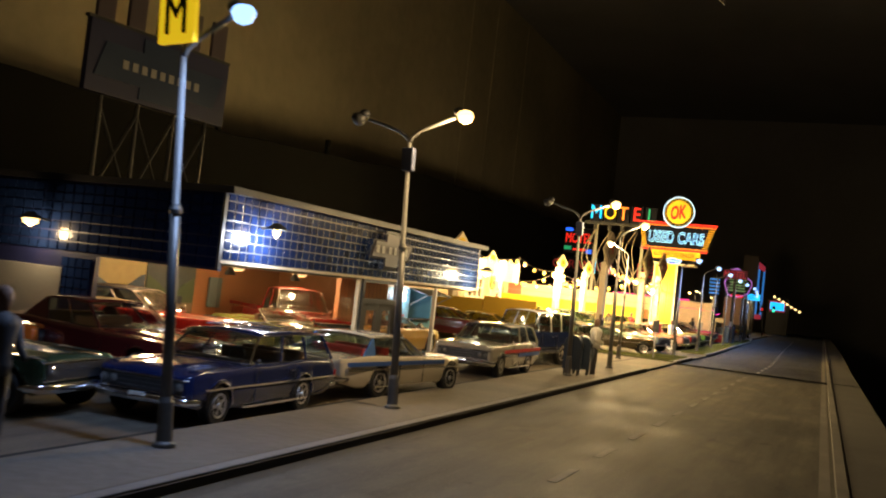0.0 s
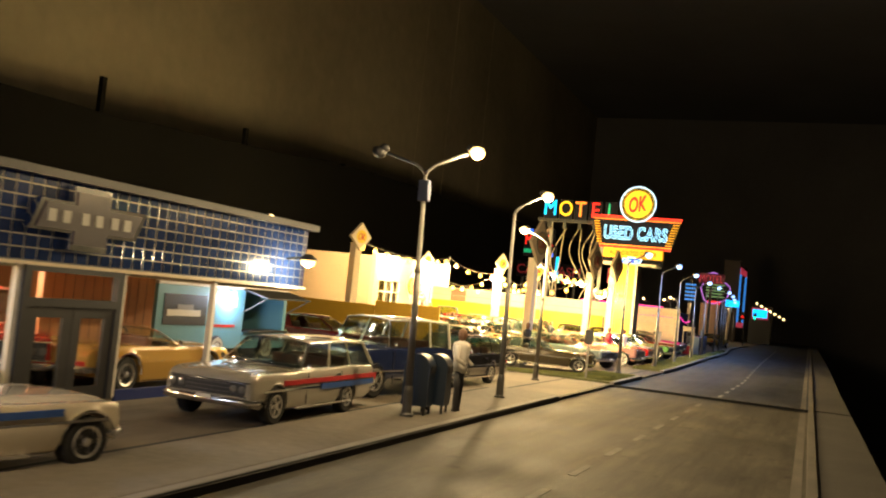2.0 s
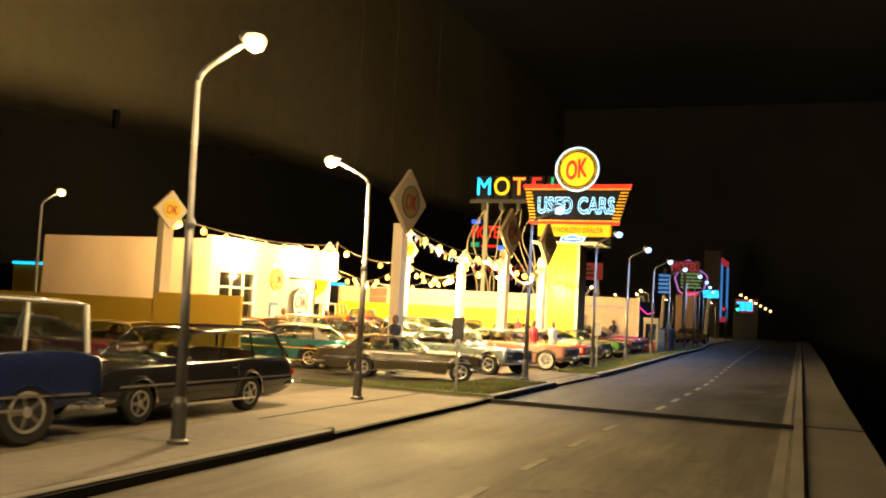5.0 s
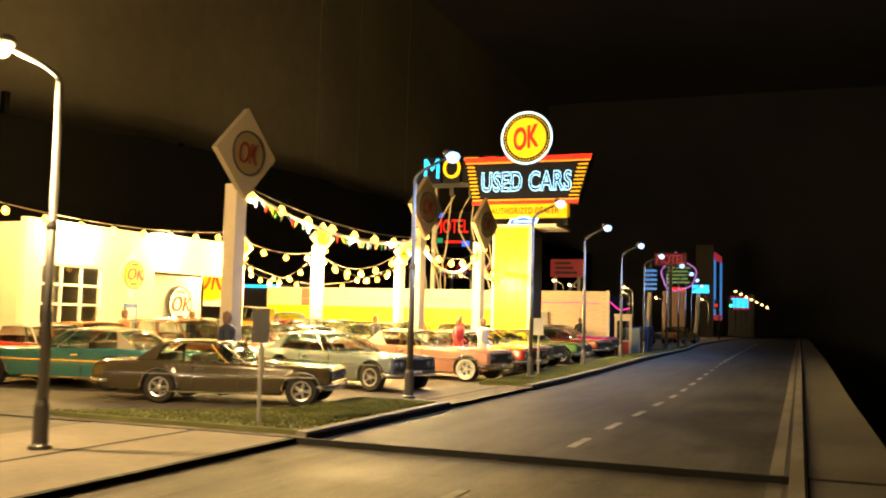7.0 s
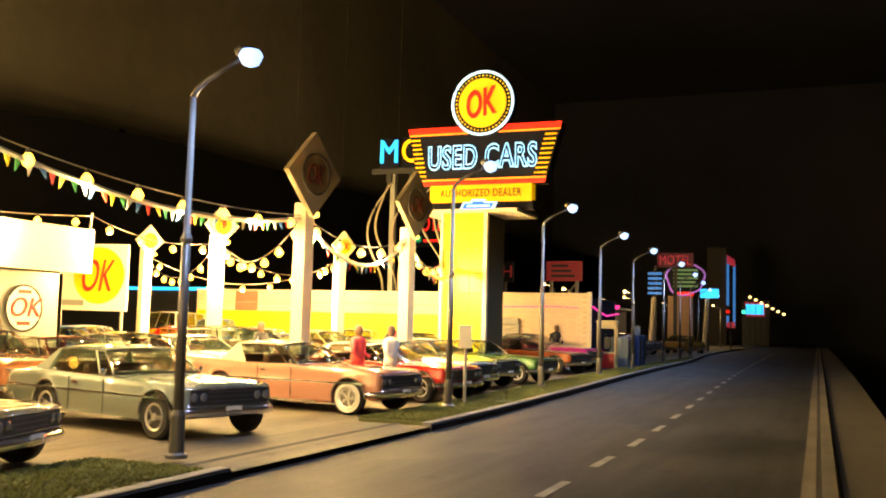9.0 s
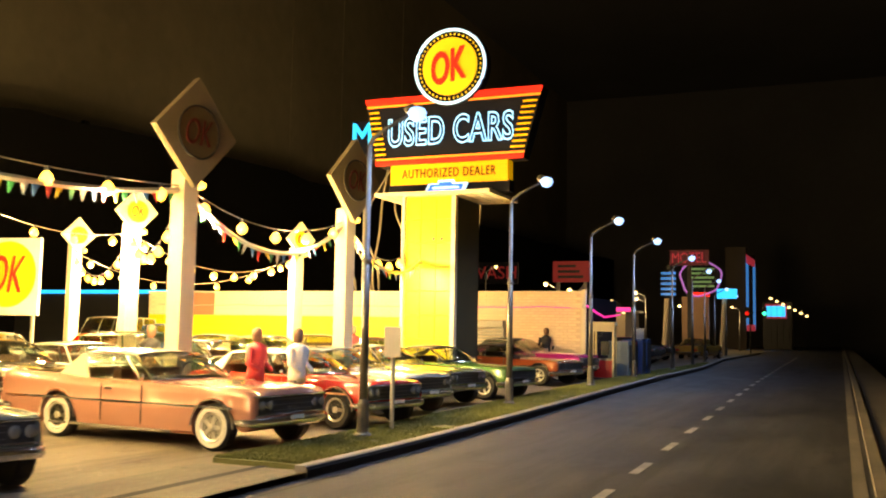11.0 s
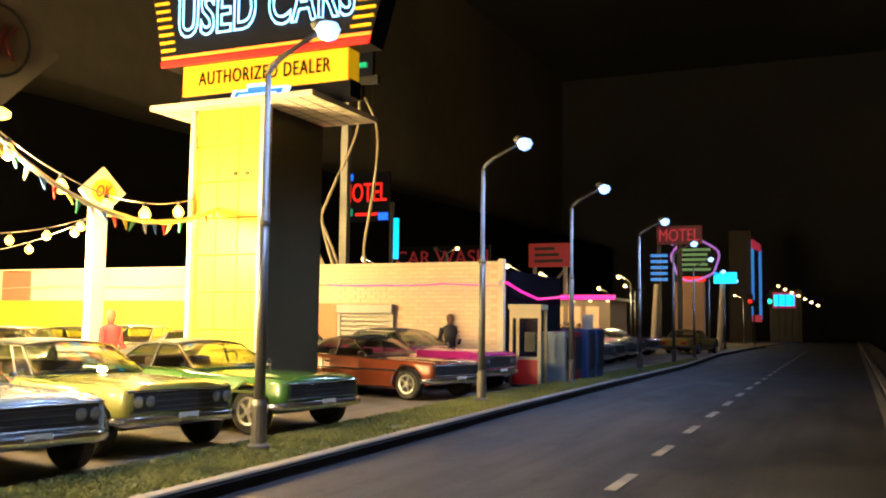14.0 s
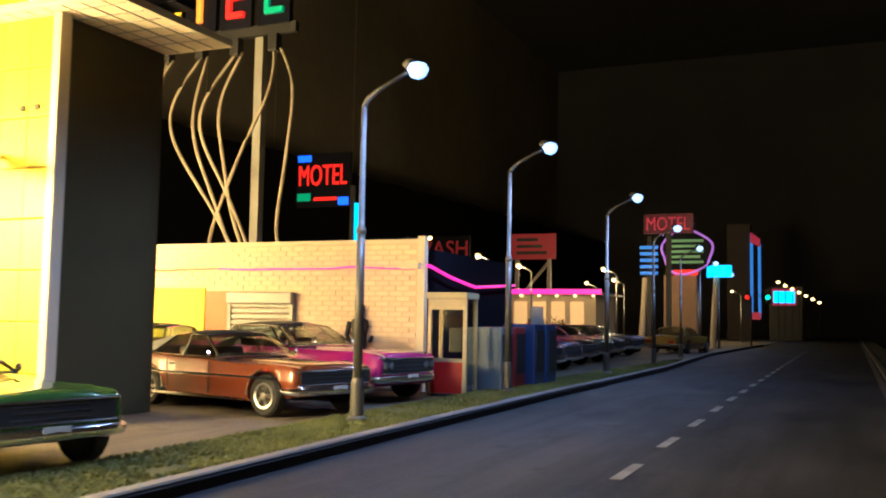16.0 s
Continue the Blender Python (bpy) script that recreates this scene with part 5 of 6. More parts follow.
def car(x, y, rz, style, colour, label, roof=None, white=False, detail=True, stripe=None, z=None, inside=INTERIOR, rack=False, sail=None, size=(1, 1, 1)):
    L, W, wb, hood, belt, deck, nose, tail, rz1, cowl, back, rf, rr, fin, clear, ov = STYLES[style]
    P = colour
    ob = thing("model_car", x, y, (0.1 + gz(y) if z is None else z), rz, label, "model car", "model cars")
    ob.scale = size

    def add(nm, bm, m, parent=ob, lb="", smooth=False):
        return part(nm, bm, m, parent, lb, smooth, S)

    me = shared(("body", style), lambda: car_body(L, W, wb, hood, belt, deck, nose, tail, cowl, back, fin, clear, ov)).copy()
    body = part("body", me, P, ob)
    # greenhouse
    w0, w1 = W / 2 * 0.87, W / 2 * 0.7
    zb, zr = belt + 0.01, rz1
    roofm = roof or P
    zq = zr - 0.08
    A0, A1, C0, C1 = (cowl, w0, zb), (rf, w1, zq), (back, w0, deck + 0.01), (rr, w1, zq)
    fl = lambda p, s: (p[0], p[1] * s, p[2])
    ss = [k / 5 - 1 for k in range(11)]

    def across(p, bow, rise, wide=1.0, power=2.2):
        return [Vector((p[0] + bow * (1 - abs(q) ** power), p[1] * q * wide, p[2] + rise * (1 - abs(q) ** power))) for q in ss]

    front_row, rear_row = across(A1, 0.08, 0.05), across(C1, -0.06, 0.05)
    rows = []
    for k in range(7):
        u = k / 6
        lift = 0.035 * (1 - (2 * u - 1) ** 2)
        rows.append([a.lerp(b, u) + Vector((0, 0.014 * (1 - (2 * u - 1) ** 2) * (1 if q > 0 else -1 if q < 0 else 0), lift)) for a, b, q in zip(front_row, rear_row, ss)])
    open_top = style == "roadster"
    if not open_top:
        add("roof", sheet(rows, 0.016), roofm)
    low, high = across(A0, 0.17, 0.02), front_row
    add("windscreen", sheet([[a.lerp(b, t) + Vector((0.03, 0, 0.02)) * math.sin(t * math.pi) for a, b in zip(low, high)] for t in (0, 0.33, 0.66, 1)], 0.008), GLASS)
    low = across(C0, -0.1, 0.02, 0.93)
    if not open_top:
        add("rear_window", sheet([[a.lerp(b, t) + Vector((-0.03, 0, 0.02)) * math.sin(t * math.pi) for a, b in zip(low, [Vector((p.x, p.y * 0.93, p.z)) for p in rear_row])] for t in (0, 0.33, 0.66, 1)], 0.008), GLASS)
    for nm, line in (("screen_trim", across(A0, 0.175, 0.025)), ("screen_trim", front_row), *(() if open_top else (("rear_trim", low), ("rear_trim", rear_row)))):
        add(nm, tube(line, 0.013, 5), CHROME)
    if detail:
        add("dashboard", box(cowl - 0.35, cowl - 0.1, -w1 * 0.95, w1 * 0.95, belt - 0.02, belt + 0.06, 0.03), DARK)
    long_roof = style in ("wagon", "van", "jeep")
    for s in (1, -1):
        add("pillar", tube([fl(A0, s), fl(A1, s)], 0.022, 6), CHROME if detail else roofm)
        if open_top:
            continue
        add("drip_rail", tube([fl(A1, s), fl((rf * 0.5 + rr * 0.5, w1 + 0.016, zq + 0.035), s), fl(C1, s)], 0.012, 5), CHROME)
        add("belt_trim", tube([fl(A0, s), fl(C0, s)], 0.012, 5), CHROME)
        cq = (back + (0.1 if long_roof or style == "pickup" else 0.45 if style == "coupe" else 0.75), w0, belt)
        cr = (rr + 0.05, w1, zq)
        add("side_window", slab(fl(A0, s), fl(cq, s), fl(cr, s), fl(A1, s)), GLASS)
        if long_roof:
            add("pillar", tube([fl(C0, s), fl(C1, s)], 0.035, 6), roofm)
        else:
            add("sail_panel", slab(fl(cq, s), fl((C0[0], w0, deck), s), fl(C1, s), fl(cr, s), 0.02), sail or roofm)
        for t in ((0.36, 0.68) if long_roof else (0.2,) if style in ("coupe", "finned") else (0.5,)):
            p, q = Vector(A0).lerp(Vector(cq), t), Vector(A1).lerp(Vector(cr), t)
            add("door_pillar", tube([fl(p, s), fl(q, s)], 0.024, 5), CHROME if style in ("coupe", "finned", "sedan") else roofm)
        hh = W / 2
        if detail:
            add("side_trim", box(-L / 2 + 0.3, L / 2 - 0.3, s * hh * 0.985 - 0.012, s * hh * 0.985 + 0.018, 0.6, 0.635), CHROME, body)
            for gx in (cowl - 0.1, (cowl + back) / 2 + 0.1):
                add("door_gap", box(gx - 0.006, gx + 0.006, s * hh * 0.995 - 0.008, s * hh * 0.995 + 0.006, 0.3, belt - 0.05), DARK, body)
            add("door_handle", box(gx + 0.08, gx + 0.24, s * hh * 0.99 - 0.01, s * hh * 0.99 + 0.03, belt - 0.14, belt - 0.11), CHROME, body)
            add("sill_trim", box(-wb / 2 + 0.3 - ov * 0.1, wb / 2 - 0.35, s * hh * 0.965 - 0.02, s * hh * 0.965 + 0.015, clear + 0.01, clear + 0.05), CHROME, body)
            if stripe:
                add("side_stripe", box(-L / 2 + 0.25, L / 2 - 1.0, s * hh - 0.02, s * hh + 0.008, 0.7, 0.79), stripe[0], body, "painted side stripe")
                if len(stripe) > 1:
                    add("side_stripe", box(-L / 2 + 0.4, 0.2, s * hh - 0.02, s * hh + 0.012, 0.56, 0.67), stripe[1], body, "painted side stripe")
    # ends
    for nm, xe, d, up in (("front_bumper", L / 2, 1, 0.36), ("rear_bumper", -L / 2, -1, 0.38)):
        part(nm, shared((nm, style), lambda: bumper(L, W, d, up)), CHROME, ob, "chrome bumper", True)
    g0, g1 = min(0.54, nose - 0.22), nose - 0.05
    grille = add("grille", box(L / 2 - 0.05, L / 2 + 0.012, -W / 2 * 0.78, W / 2 * 0.78, g0 - 0.02, g1 + 0.01, 0.02), DARK, lb="black grille with chrome bars")
    for zz in (g0 - 0.025, g1 + 0.012):
        add("grille_frame", tube([(L / 2 - 0.03, -W / 2 * 0.85, zz), (L / 2 + 0.012, -W / 2 * 0.78, zz), (L / 2 + 0.012, W / 2 * 0.78, zz), (L / 2 - 0.03, W / 2 * 0.85, zz)], 0.014, 5), CHROME, grille)
    if detail:
        add("plate", box(L / 2 + 0.105, L / 2 + 0.115, -0.15, 0.15, 0.4, 0.5, 0.004), WHITE, lb="plain pale number plate")
        for q in (1, -1):
            add("mirror", lathe([(0.02, -0.03), (0.055, 0.0), (0.02, 0.02)], 10, "x", at=(cowl - 0.12, q * W / 2 * 0.98, belt + 0.07)), CHROME)
    for k in range(3 if detail else 1):
        zz = g0 + (g1 - g0) * (k + 0.5) / (3 if detail else 1)
        add("grille_bar", box(L / 2 + 0.01, L / 2 + 0.018, -W / 2 * 0.45, W / 2 * 0.45, zz - 0.006, zz + 0.006), GRILLEBAR, grille)
    for s in (1, -1):
        for k in (() if style == "fastback" else (0.72, 0.54) if detail else (0.68,)):
            hl = part("headlight", shared(("hl", style), lambda: lathe([(0.06, 0), (0.07, 0.02), (0.045, 0.035), (0.01, 0.04)], 12, "x")), LENS, ob, smooth=False)
            hl.location = Vector((L / 2 + 0.008, s * W / 2 * k, (g0 + g1) / 2)) * K * S
        wide, mid = (0.05, 0.84) if style == "wagon" else (0.16, 0.62)
        add("tail_light", box(-L / 2 - 0.02, -L / 2 + 0.03, s * W / 2 * mid - wide, s * W / 2 * mid + wide, tail - 0.2, tail - 0.08, 0.015), TAILRED)
    if style == "wagon":
        add("tailgate_trim", box(-L / 2 - 0.015, -L / 2 + 0.02, -W / 2 * 0.7, W / 2 * 0.7, tail - 0.17, tail - 0.1, 0.01), CHROME)
    # seats
    for nm, sx in (("front_seat", (cowl + back) / 2 + 0.15), ("rear_seat", (cowl + back) / 2 - 0.65)):
        if style in ("pickup", "roadster") and nm == "rear_seat":
            continue
        add(nm, box(sx - 0.18, sx, -w1 * 0.95, w1 * 0.95, belt - 0.1, belt + 0.16, 0.05), inside)
    if detail:
        c = Vector((cowl - 0.45, 0.35, belt + 0.1))
        add("steering_wheel", tube([c + Vector((0.05 * math.sin(a), 0.17 * math.cos(a), 0.16 * math.sin(a))) for a in [2 * math.pi * k / 14 for k in range(14)]], 0.014, 5, closed=True), DARK)
    if rack:
        for s in (1, -1):
            add("roof_rail", tube([(rr + 0.1, s * w1 * 0.8, zr + 0.03), (rf - 0.2, s * w1 * 0.8, zr + 0.03)], 0.018, 5), CHROME)
        for k in range(4):
            xx = rr + 0.2 + k * (rf - rr - 0.5) / 3
            add("rack_bar", tube([(xx, -w1 * 0.8, zr + 0.03), (xx, w1 * 0.8, zr + 0.03)], 0.014, 5), CHROME)
    if style == "pickup":
        for s in (1, -1):
            add("bed_rail", box(-L / 2, back - 0.05, s * W / 2 * 0.9 - 0.04, s * W / 2 * 0.9 + 0.04, 0.93, 1.06, 0.02), P)
    if detail and style not in ("jeep", "pickup"):
        for ax in (L / 2 - ov, L / 2 - ov - wb):
            for s in (1, -1):
                add("arch_trim", tube([(ax + 0.4 * math.cos(a), s * (W / 2 * (0.985 if abs(math.sin(a)) < 0.6 else 0.995)), 0.33 + 0.4 * math.sin(a)) for a in [math.pi * k / 10 for k in range(11)]], 0.013, 5), CHROME, body)
    # wheels
    rw = 0.335 if style != "jeep" else 0.42
    for ax in (L / 2 - ov, L / 2 - ov - wb):
        for s in (1, -1):
            tyre = part("wheel", shared(("tyre", rw), lambda: lathe([(rw * 0.62, -0.1), (rw * 0.9, -0.11), (rw, -0.07), (rw, 0.07), (rw * 0.9, 0.11), (rw * 0.62, 0.1)], 24, "y")), RUBBER, ob, smooth=False)
            tyre.location = Vector((ax, s * (W / 2 - 0.13), rw)) * K * S
            rim = part("rim", shared(("rim", rw, s), lambda: lathe([(rw * 0.64, s * 0.085), (rw * 0.62, s * 0.115), (rw * 0.52, s * 0.1), (rw * 0.45, s * 0.07), (rw * 0.2, s * 0.075), (rw * 0.16, s * 0.115), (0.01, s * 0.12)], 20, "y")), RIM, tyre, "chrome wheel rim")
            if white:
                part("whitewall", shared(("ww", rw, s), lambda: lathe([(rw * 0.66, s * 0.09), (rw * 0.66, s * 0.114), (rw * 0.86, s * 0.116), (rw * 0.88, s * 0.1)], 24, "y")), WHITEWALL, tyre, "whitewall band")
            if detail:
                for k in range(5):
                    a = 2 * math.pi * k / 5
                    sp = part("spoke", shared(("spoke", rw, s), lambda: box(rw * 0.18, rw * 0.5, min(s * 0.07, s * 0.1), max(s * 0.07, s * 0.1), -0.03, 0.03)), RIM, tyre)
                    sp.matrix_basis = Matrix.Rotation(a, 4, "Y")
    return ob


C = lambda n, *c: paint(n, c)
navy, ivory, silverb = C("navy_paint", 0.008, 0.018, 0.08), C("ivory_paint", 0.62, 0.55, 0.42), C("steel_blue_paint", 0.17, 0.2, 0.18)
blackp, brown, teal = C("black_paint", 0.012, 0.012, 0.014), C("dark_bronze_paint", 0.07, 0.055, 0.03), C("teal_paint", 0.06, 0.24, 0.26)
pinkp, redp, silver = C("dusty_pink_paint", 0.46, 0.22, 0.16), C("red_paint", 0.4, 0.018, 0.012), C("silver_blue_paint", 0.36, 0.42, 0.46)
lime, greenp, copper = C("yellow_green_paint", 0.25, 0.25, 0.055), C("leaf_green_paint", 0.055, 0.14, 0.026), C("copper_paint", 0.22, 0.05, 0.016)
magenta, white, gold = C("magenta_paint", 0.5, 0.02, 0.2), C("white_car_paint", 0.72, 0.7, 0.64), C("gold_paint", 0.5, 0.3, 0.06)
orange, tan, bluep, grey = C("orange_paint", 0.6, 0.16, 0.02), C("tan_paint", 0.4, 0.3, 0.16), C("mid_blue_paint", 0.05, 0.14, 0.4), C("grey_paint", 0.2, 0.19, 0.17)
maroon, dkgreen, woody = C("maroon_paint", 0.12, 0.015, 0.015), C("dark_green_paint", 0.02, 0.05, 0.03), C("wood_side_paint", 0.3, 0.12, 0.05)
vinyl = mat("black_vinyl_roof", (0.03, 0.028, 0.026), 0.6, vary=0.2, grain=6)
red_in = mat("red_interior", (0.4, 0.03, 0.02), 0.5, vary=0.2)
stripeblue, stripered = mat("stripe_blue", (0.04, 0.1, 0.35), 0.4, vary=0.1), mat("stripe_red", (0.5, 0.03, 0.03), 0.4, vary=0.1)

# showroom side of the lot
car(-11.75, 22.6, -87, "wagon", navy, "dark navy wagon with chrome wheels parked beside the pavement", size=(0.84, 0.88, 0.86), rack=True)
car(-11.85, 29.9, 84, "coupe", ivory, "ivory coupe with a blue side and red seats", roof=C("pale_cream_roof_paint", 0.6, 0.57, 0.5), inside=red_in, sail=bluep, stripe=(stripeblue,), size=(1, 1, 0.92))
car(-12.35, 42.2, -88, "wagon", C("silver_cream_paint", 0.42, 0.39, 0.33), "grey wagon with red and blue side stripes", stripe=(stripered, stripeblue), size=(0.93, 0.94, 0.94))
car(-13.1, 50.0, -100, "jeep", navy, "dark blue off-roader with a white hard top", roof=white)
car(-13.35, 57.5, -92, "wagon", blackp, "black wagon with a chrome roof rack", rack=True, size=(0.95, 0.95, 0.95))
car(-16.2, 18.2, 10, "coupe", dkgreen, "dark green coupe parked near the showroom", detail=False)
car(-19.8, 17.3, 12, "sedan", blackp, "black sedan in the dark part of the lot", detail=False)
car(-21.5, 22.5, 20, "coupe", orange, "orange coupe with lit chrome beside the showroom", detail=False)
car(-16.8, 24.2, -10, "sedan", maroon, "dark maroon sedan outside the showroom", detail=False)
car(-20.5, 29.6, 12, "sedan", redp, "red sedan on display in the showroom", roof=vinyl, z=0.26)
car(-20.3, 39.0, -32, "pickup", redp, "red pickup with a white roof band in the showroom", z=0.26)
car(-17.8, 34.3, -20, "roadster", lime, "pale lime sports car in the showroom", z=0.26)
car(-16.8, 41.5, 91, "roadster", gold, "gold sports car at the showroom's open end", z=0.26)
car(-26.6, 60.0, -20, "coupe", ivory, "white coupe with a dusty red stripe", stripe=(stripered,), detail=False)
car(-22.3, 62.0, 10, "sedan", maroon, "maroon sedan in the rear of the lot", detail=False)
car(-20.5, 65.0, 5, "coupe", gold, "dull gold coupe near the yellow fence", detail=False)
car(-30.5, 63.5, -10, "sedan", tan, "tan sedan in the rear of the lot", detail=False)
# used-car lot, front row
car(-14.4, 73.8, 17, "coupe", brown, "dark bronze coupe on the corner of the lot", size=(0.93, 0.93, 0.9))
car(-20.6, 75.6, 188, "coupe", teal, "teal coupe with a pale roof", roof=ivory)
car(-14.75, 81.4, -15, "coupe", silverb, "steel-blue hardtop with long chrome side trim", white=False)
car(-14.5, 88.45, -5, "finned", pinkp, "dusty pink finned coupe with whitewall tyres and pale roof", roof=ivory, white=True)
car(-14.0, 93.5, -12, "coupe", redp, "red hardtop with a white roof", roof=white)
car(-14.6, 96.9, -10, "coupe", silver, "silver-blue hardtop with a dark front")
car(-14.8, 100.3, -9, "coupe", lime, "yellow-green coupe with a dark vinyl roof", roof=vinyl)
car(-14.1, 103.9, -8, "fastback", greenp, "leaf-green fastback with chrome wheels", roof=vinyl, size=(0.97, 0.98, 0.96))
car(-14.6, 112.8, -14, "fastback", copper, "metallic copper fastback with a black roof and chrome wheels", roof=vinyl, size=(0.96, 0.97, 0.93))
car(-15.2, 116.5, -9, "finned", magenta, "magenta finned hardtop with a dark roof", roof=vinyl, white=True)
car(-21.0, 113.6, -12, "coupe", pinkp, "pink coupe with a black roof behind the pylon", roof=vinyl, detail=False)
# middle row
for yy, st, cc, rf_, nm in ((80.5, "sedan", orange, None, "orange sedan"), (84.2, "wagon", woody, None, "wood-sided wagon with a roof rack"), (88.0, "coupe", maroon, None, "dark maroon coupe"), (91.6, "sedan", brown, None, "brown sedan"), (95.2, "coupe", white, None, "white coupe"), (98.8, "wagon", dkgreen, None, "dark green wagon with a roof rack"), (102.4, "coupe", white, vinyl, "white coupe with a black roof"), (106.0, "sedan", tan, None, "tan sedan"), (78.0, "coupe", redp, white, "red coupe with a white roof")):
    car(-23.2 - (1.5 if yy < 82 else 0), yy, -12, st, cc, nm + " in the lot's middle row", roof=rf_, detail=False, rack="rack" in nm)
# back row along the yellow wall
for xx, st, cc, rf_, nm in ((-39.6, "van", orange, white, "orange and white van"), (-36.2, "pickup", bluep, None, "blue pickup"), (-32.8, "coupe", white, None, "white coupe"), (-29.4, "coupe", grey, vinyl, "grey coupe with a black roof"), (-26.0, "sedan", ivory, None, "ivory sedan"), (-22.8, "coupe", gold, vinyl, "gold coupe with a black roof"), (-19.4, "coupe", lime, vinyl, "yellow coupe with a black roof")):
    car(xx, 114.9, -75, st, cc, nm + " by the yellow wall", roof=rf_, detail=False)
for xx, yy, cc in ((-30.5, 104.5, redp), (-34.5, 101.5, white), (-33.0, 98.0, bluep)):
    car(xx, yy, -20, "sedan", cc, "sedan parked deep in the lot under the bulbs", detail=False)


# ---- figures, boxes and posts ----
def figure(x, y, rz, top, legs, label, z=None, skin=(0.2, 0.11, 0.07), bend=0.2):
    h = 1.72 * S
    bm = bmesh.new()
    for s in (1, -1):
        tube([(0, s * 0.1 * S, 0.0), (0, s * 0.1 * S, 0.05 * S), (0.02, s * 0.1 * S, 0.45 * S), (0, s * 0.09 * S, 0.85 * S)], [0.07 * S, 0.055 * S, 0.065 * S, 0.095 * S], 8, bm)
        tube([(0, s * 0.21 * S, 1.4 * S), (0.02 * S, s * 0.27 * S, 1.12 * S), (bend * S, s * 0.2 * S, 1.0 * S)], [0.06 * S, 0.05 * S, 0.04 * S], 7, bm)
    lathe([(0.15 * S, 0.82 * S), (0.16 * S, 0.95 * S), (0.145 * S, 1.08 * S), (0.2 * S, 1.34 * S), (0.17 * S, 1.44 * S), (0.06 * S, 1.5 * S)], 12, bm=bm)
    lathe([(0.05 * S, 1.48 * S), (0.085 * S, 1.56 * S), (0.1 * S, 1.64 * S), (0.085 * S, 1.73 * S), (0.02 * S, 1.77 * S)], 10, bm=bm)
    ob = part("figurine", bm, top, None, label, True)
    me = ob.data
    me.materials.append(legs)
    me.materials.append(mat("figurine_head", skin, 0.7, vary=0.1))
    for p in me.polygons:
        zc = p.center.z / K / S
        p.material_index = 1 if zc < 0.84 else 2 if zc > 1.48 else 0
    ob.matrix_basis = pose(x * K, y * K, (0.1 + gz(y) if z is None else z) * K, 0, 0, rz)
    return tagged(ob, category="figurine", group="figurines")


F = lambda n, *c: mat(n, c, 0.7, vary=0.15)
f_red, f_white, f_dark, f_jean = F("red_cloth", 0.45, 0.03, 0.04), F("white_cloth", 0.7, 0.66, 0.6), F("dark_cloth", 0.03, 0.03, 0.035), F("denim_cloth", 0.08, 0.1, 0.16)
figure(-10.6, 14.8, 0, f_dark, f_dark, "dark painted miniature figure standing on the pavement", 0.2)
figure(-9.0, 46.9, 0, f_white, f_dark, "miniature figure in a white shirt beside the mailboxes", 0.2)
figure(-19.2, 106.4, 0, f_red, f_red, "miniature figure in a red suit in the car lot")
figure(-12.6, 91.4, 0, f_white, f_dark, "miniature figure in a white shirt among the cars")
figure(-13.7, 91.2, 0, f_red, f_dark, "miniature figure in red among the cars")
figure(-14.5, 118.9, -60, f_dark, f_dark, "miniature figure in black beside the brick wall")
figure(-15.4, 75.4, 0, f_dark, f_dark, "miniature figure in dark clothes behind a parked car")
figure(-24.6, 86.4, 0, f_dark, f_jean, "miniature figure in dark clothes near the office")
figure(-25.2, 82.6, 0, F("orange_cloth", 0.5, 0.2, 0.1), f_dark, "miniature figure in orange near the office")
figure(-18.8, 93.2, 0, f_dark, f_dark, "miniature figure in dark clothes between the rows")
mb = mat("mailbox_blue", (0.02, 0.035, 0.07), 0.4, vary=0.2)
for x, y in ((-9.5, 45.0), (-9.3, 45.85)):
    ob = thing("mailbox", x, y, 0.2, 8, "dark blue street mailbox with a rounded top", "mailbox", "mailboxes")
    prof = [(-0.38, 0.25), (0.38, 0.25), (0.38, 1.35)] + [(0.38 * math.cos(a), 1.35 + 0.38 * math.sin(a)) for a in [math.pi * k / 10 for k in range(1, 10)]] + [(-0.38, 1.35)]
    part("box", plate(prof, -0.36, 0.36), mb, ob)
    part("flap", box(0.38, 0.42, -0.26, 0.26, 1.2, 1.42, 0.01), DARK, ob)
    for px in (-0.32, 0.26):
        for py in (-0.32, 0.26):
            part("leg", box(px, px + 0.07, py, py + 0.07, 0, 0.27), DARK, ob)
for x, y, rz in ((-10.1, 68.9, 0), (-10.15, 91.9, 4), (-10.6, 124.0, 0)):
    ob = thing("small_street_sign", x, y, 0.19 + gz(y), rz, "short grey post with a small rectangular sign", "street sign", "small street signs")
    part("post", tube([(0, 0, 0), (0, 0, 2.2)], 0.055, 6), GREY, ob)
    part("plate", box(-0.22, 0.22, -0.08, -0.05, 1.75, 2.5, 0.01), DARK if y < 80 else GREY, ob)

# ---- far end of the layout ----
ob = thing("red_motel_sign", -39.0, 157.0, 4.8, 0, "red neon motel sign on a mast", "sign")
part("mast", box(2.3, 2.6, 0.1, 0.4, -4.4, 8.0), DARK, ob)
part("board", box(-2.5, 2.3, 0, 0.3, 6.4, 10.6), SIGNBLACK, ob)
part("lettering", sized(letters("MOTEL", 2.0, 0.06), 4.3, 1.6, -0.1, -0.05, 8.9), G_RED, ob, "red lit letters")
part("blue_square", box(-2.4, -1.2, -0.05, 0, 10.0, 10.5), G_BLUE, ob)
part("green_square", box(-2.4, -1.2, -0.05, 0, 6.9, 7.5), G_GREEN, ob)
part("red_line", box(-0.9, 1.2, -0.05, 0, 6.9, 7.15), G_RED, ob)
part("blue_panel", box(1.3, 2.2, -0.05, 0, 6.5, 7.1), G_BLUE, ob)
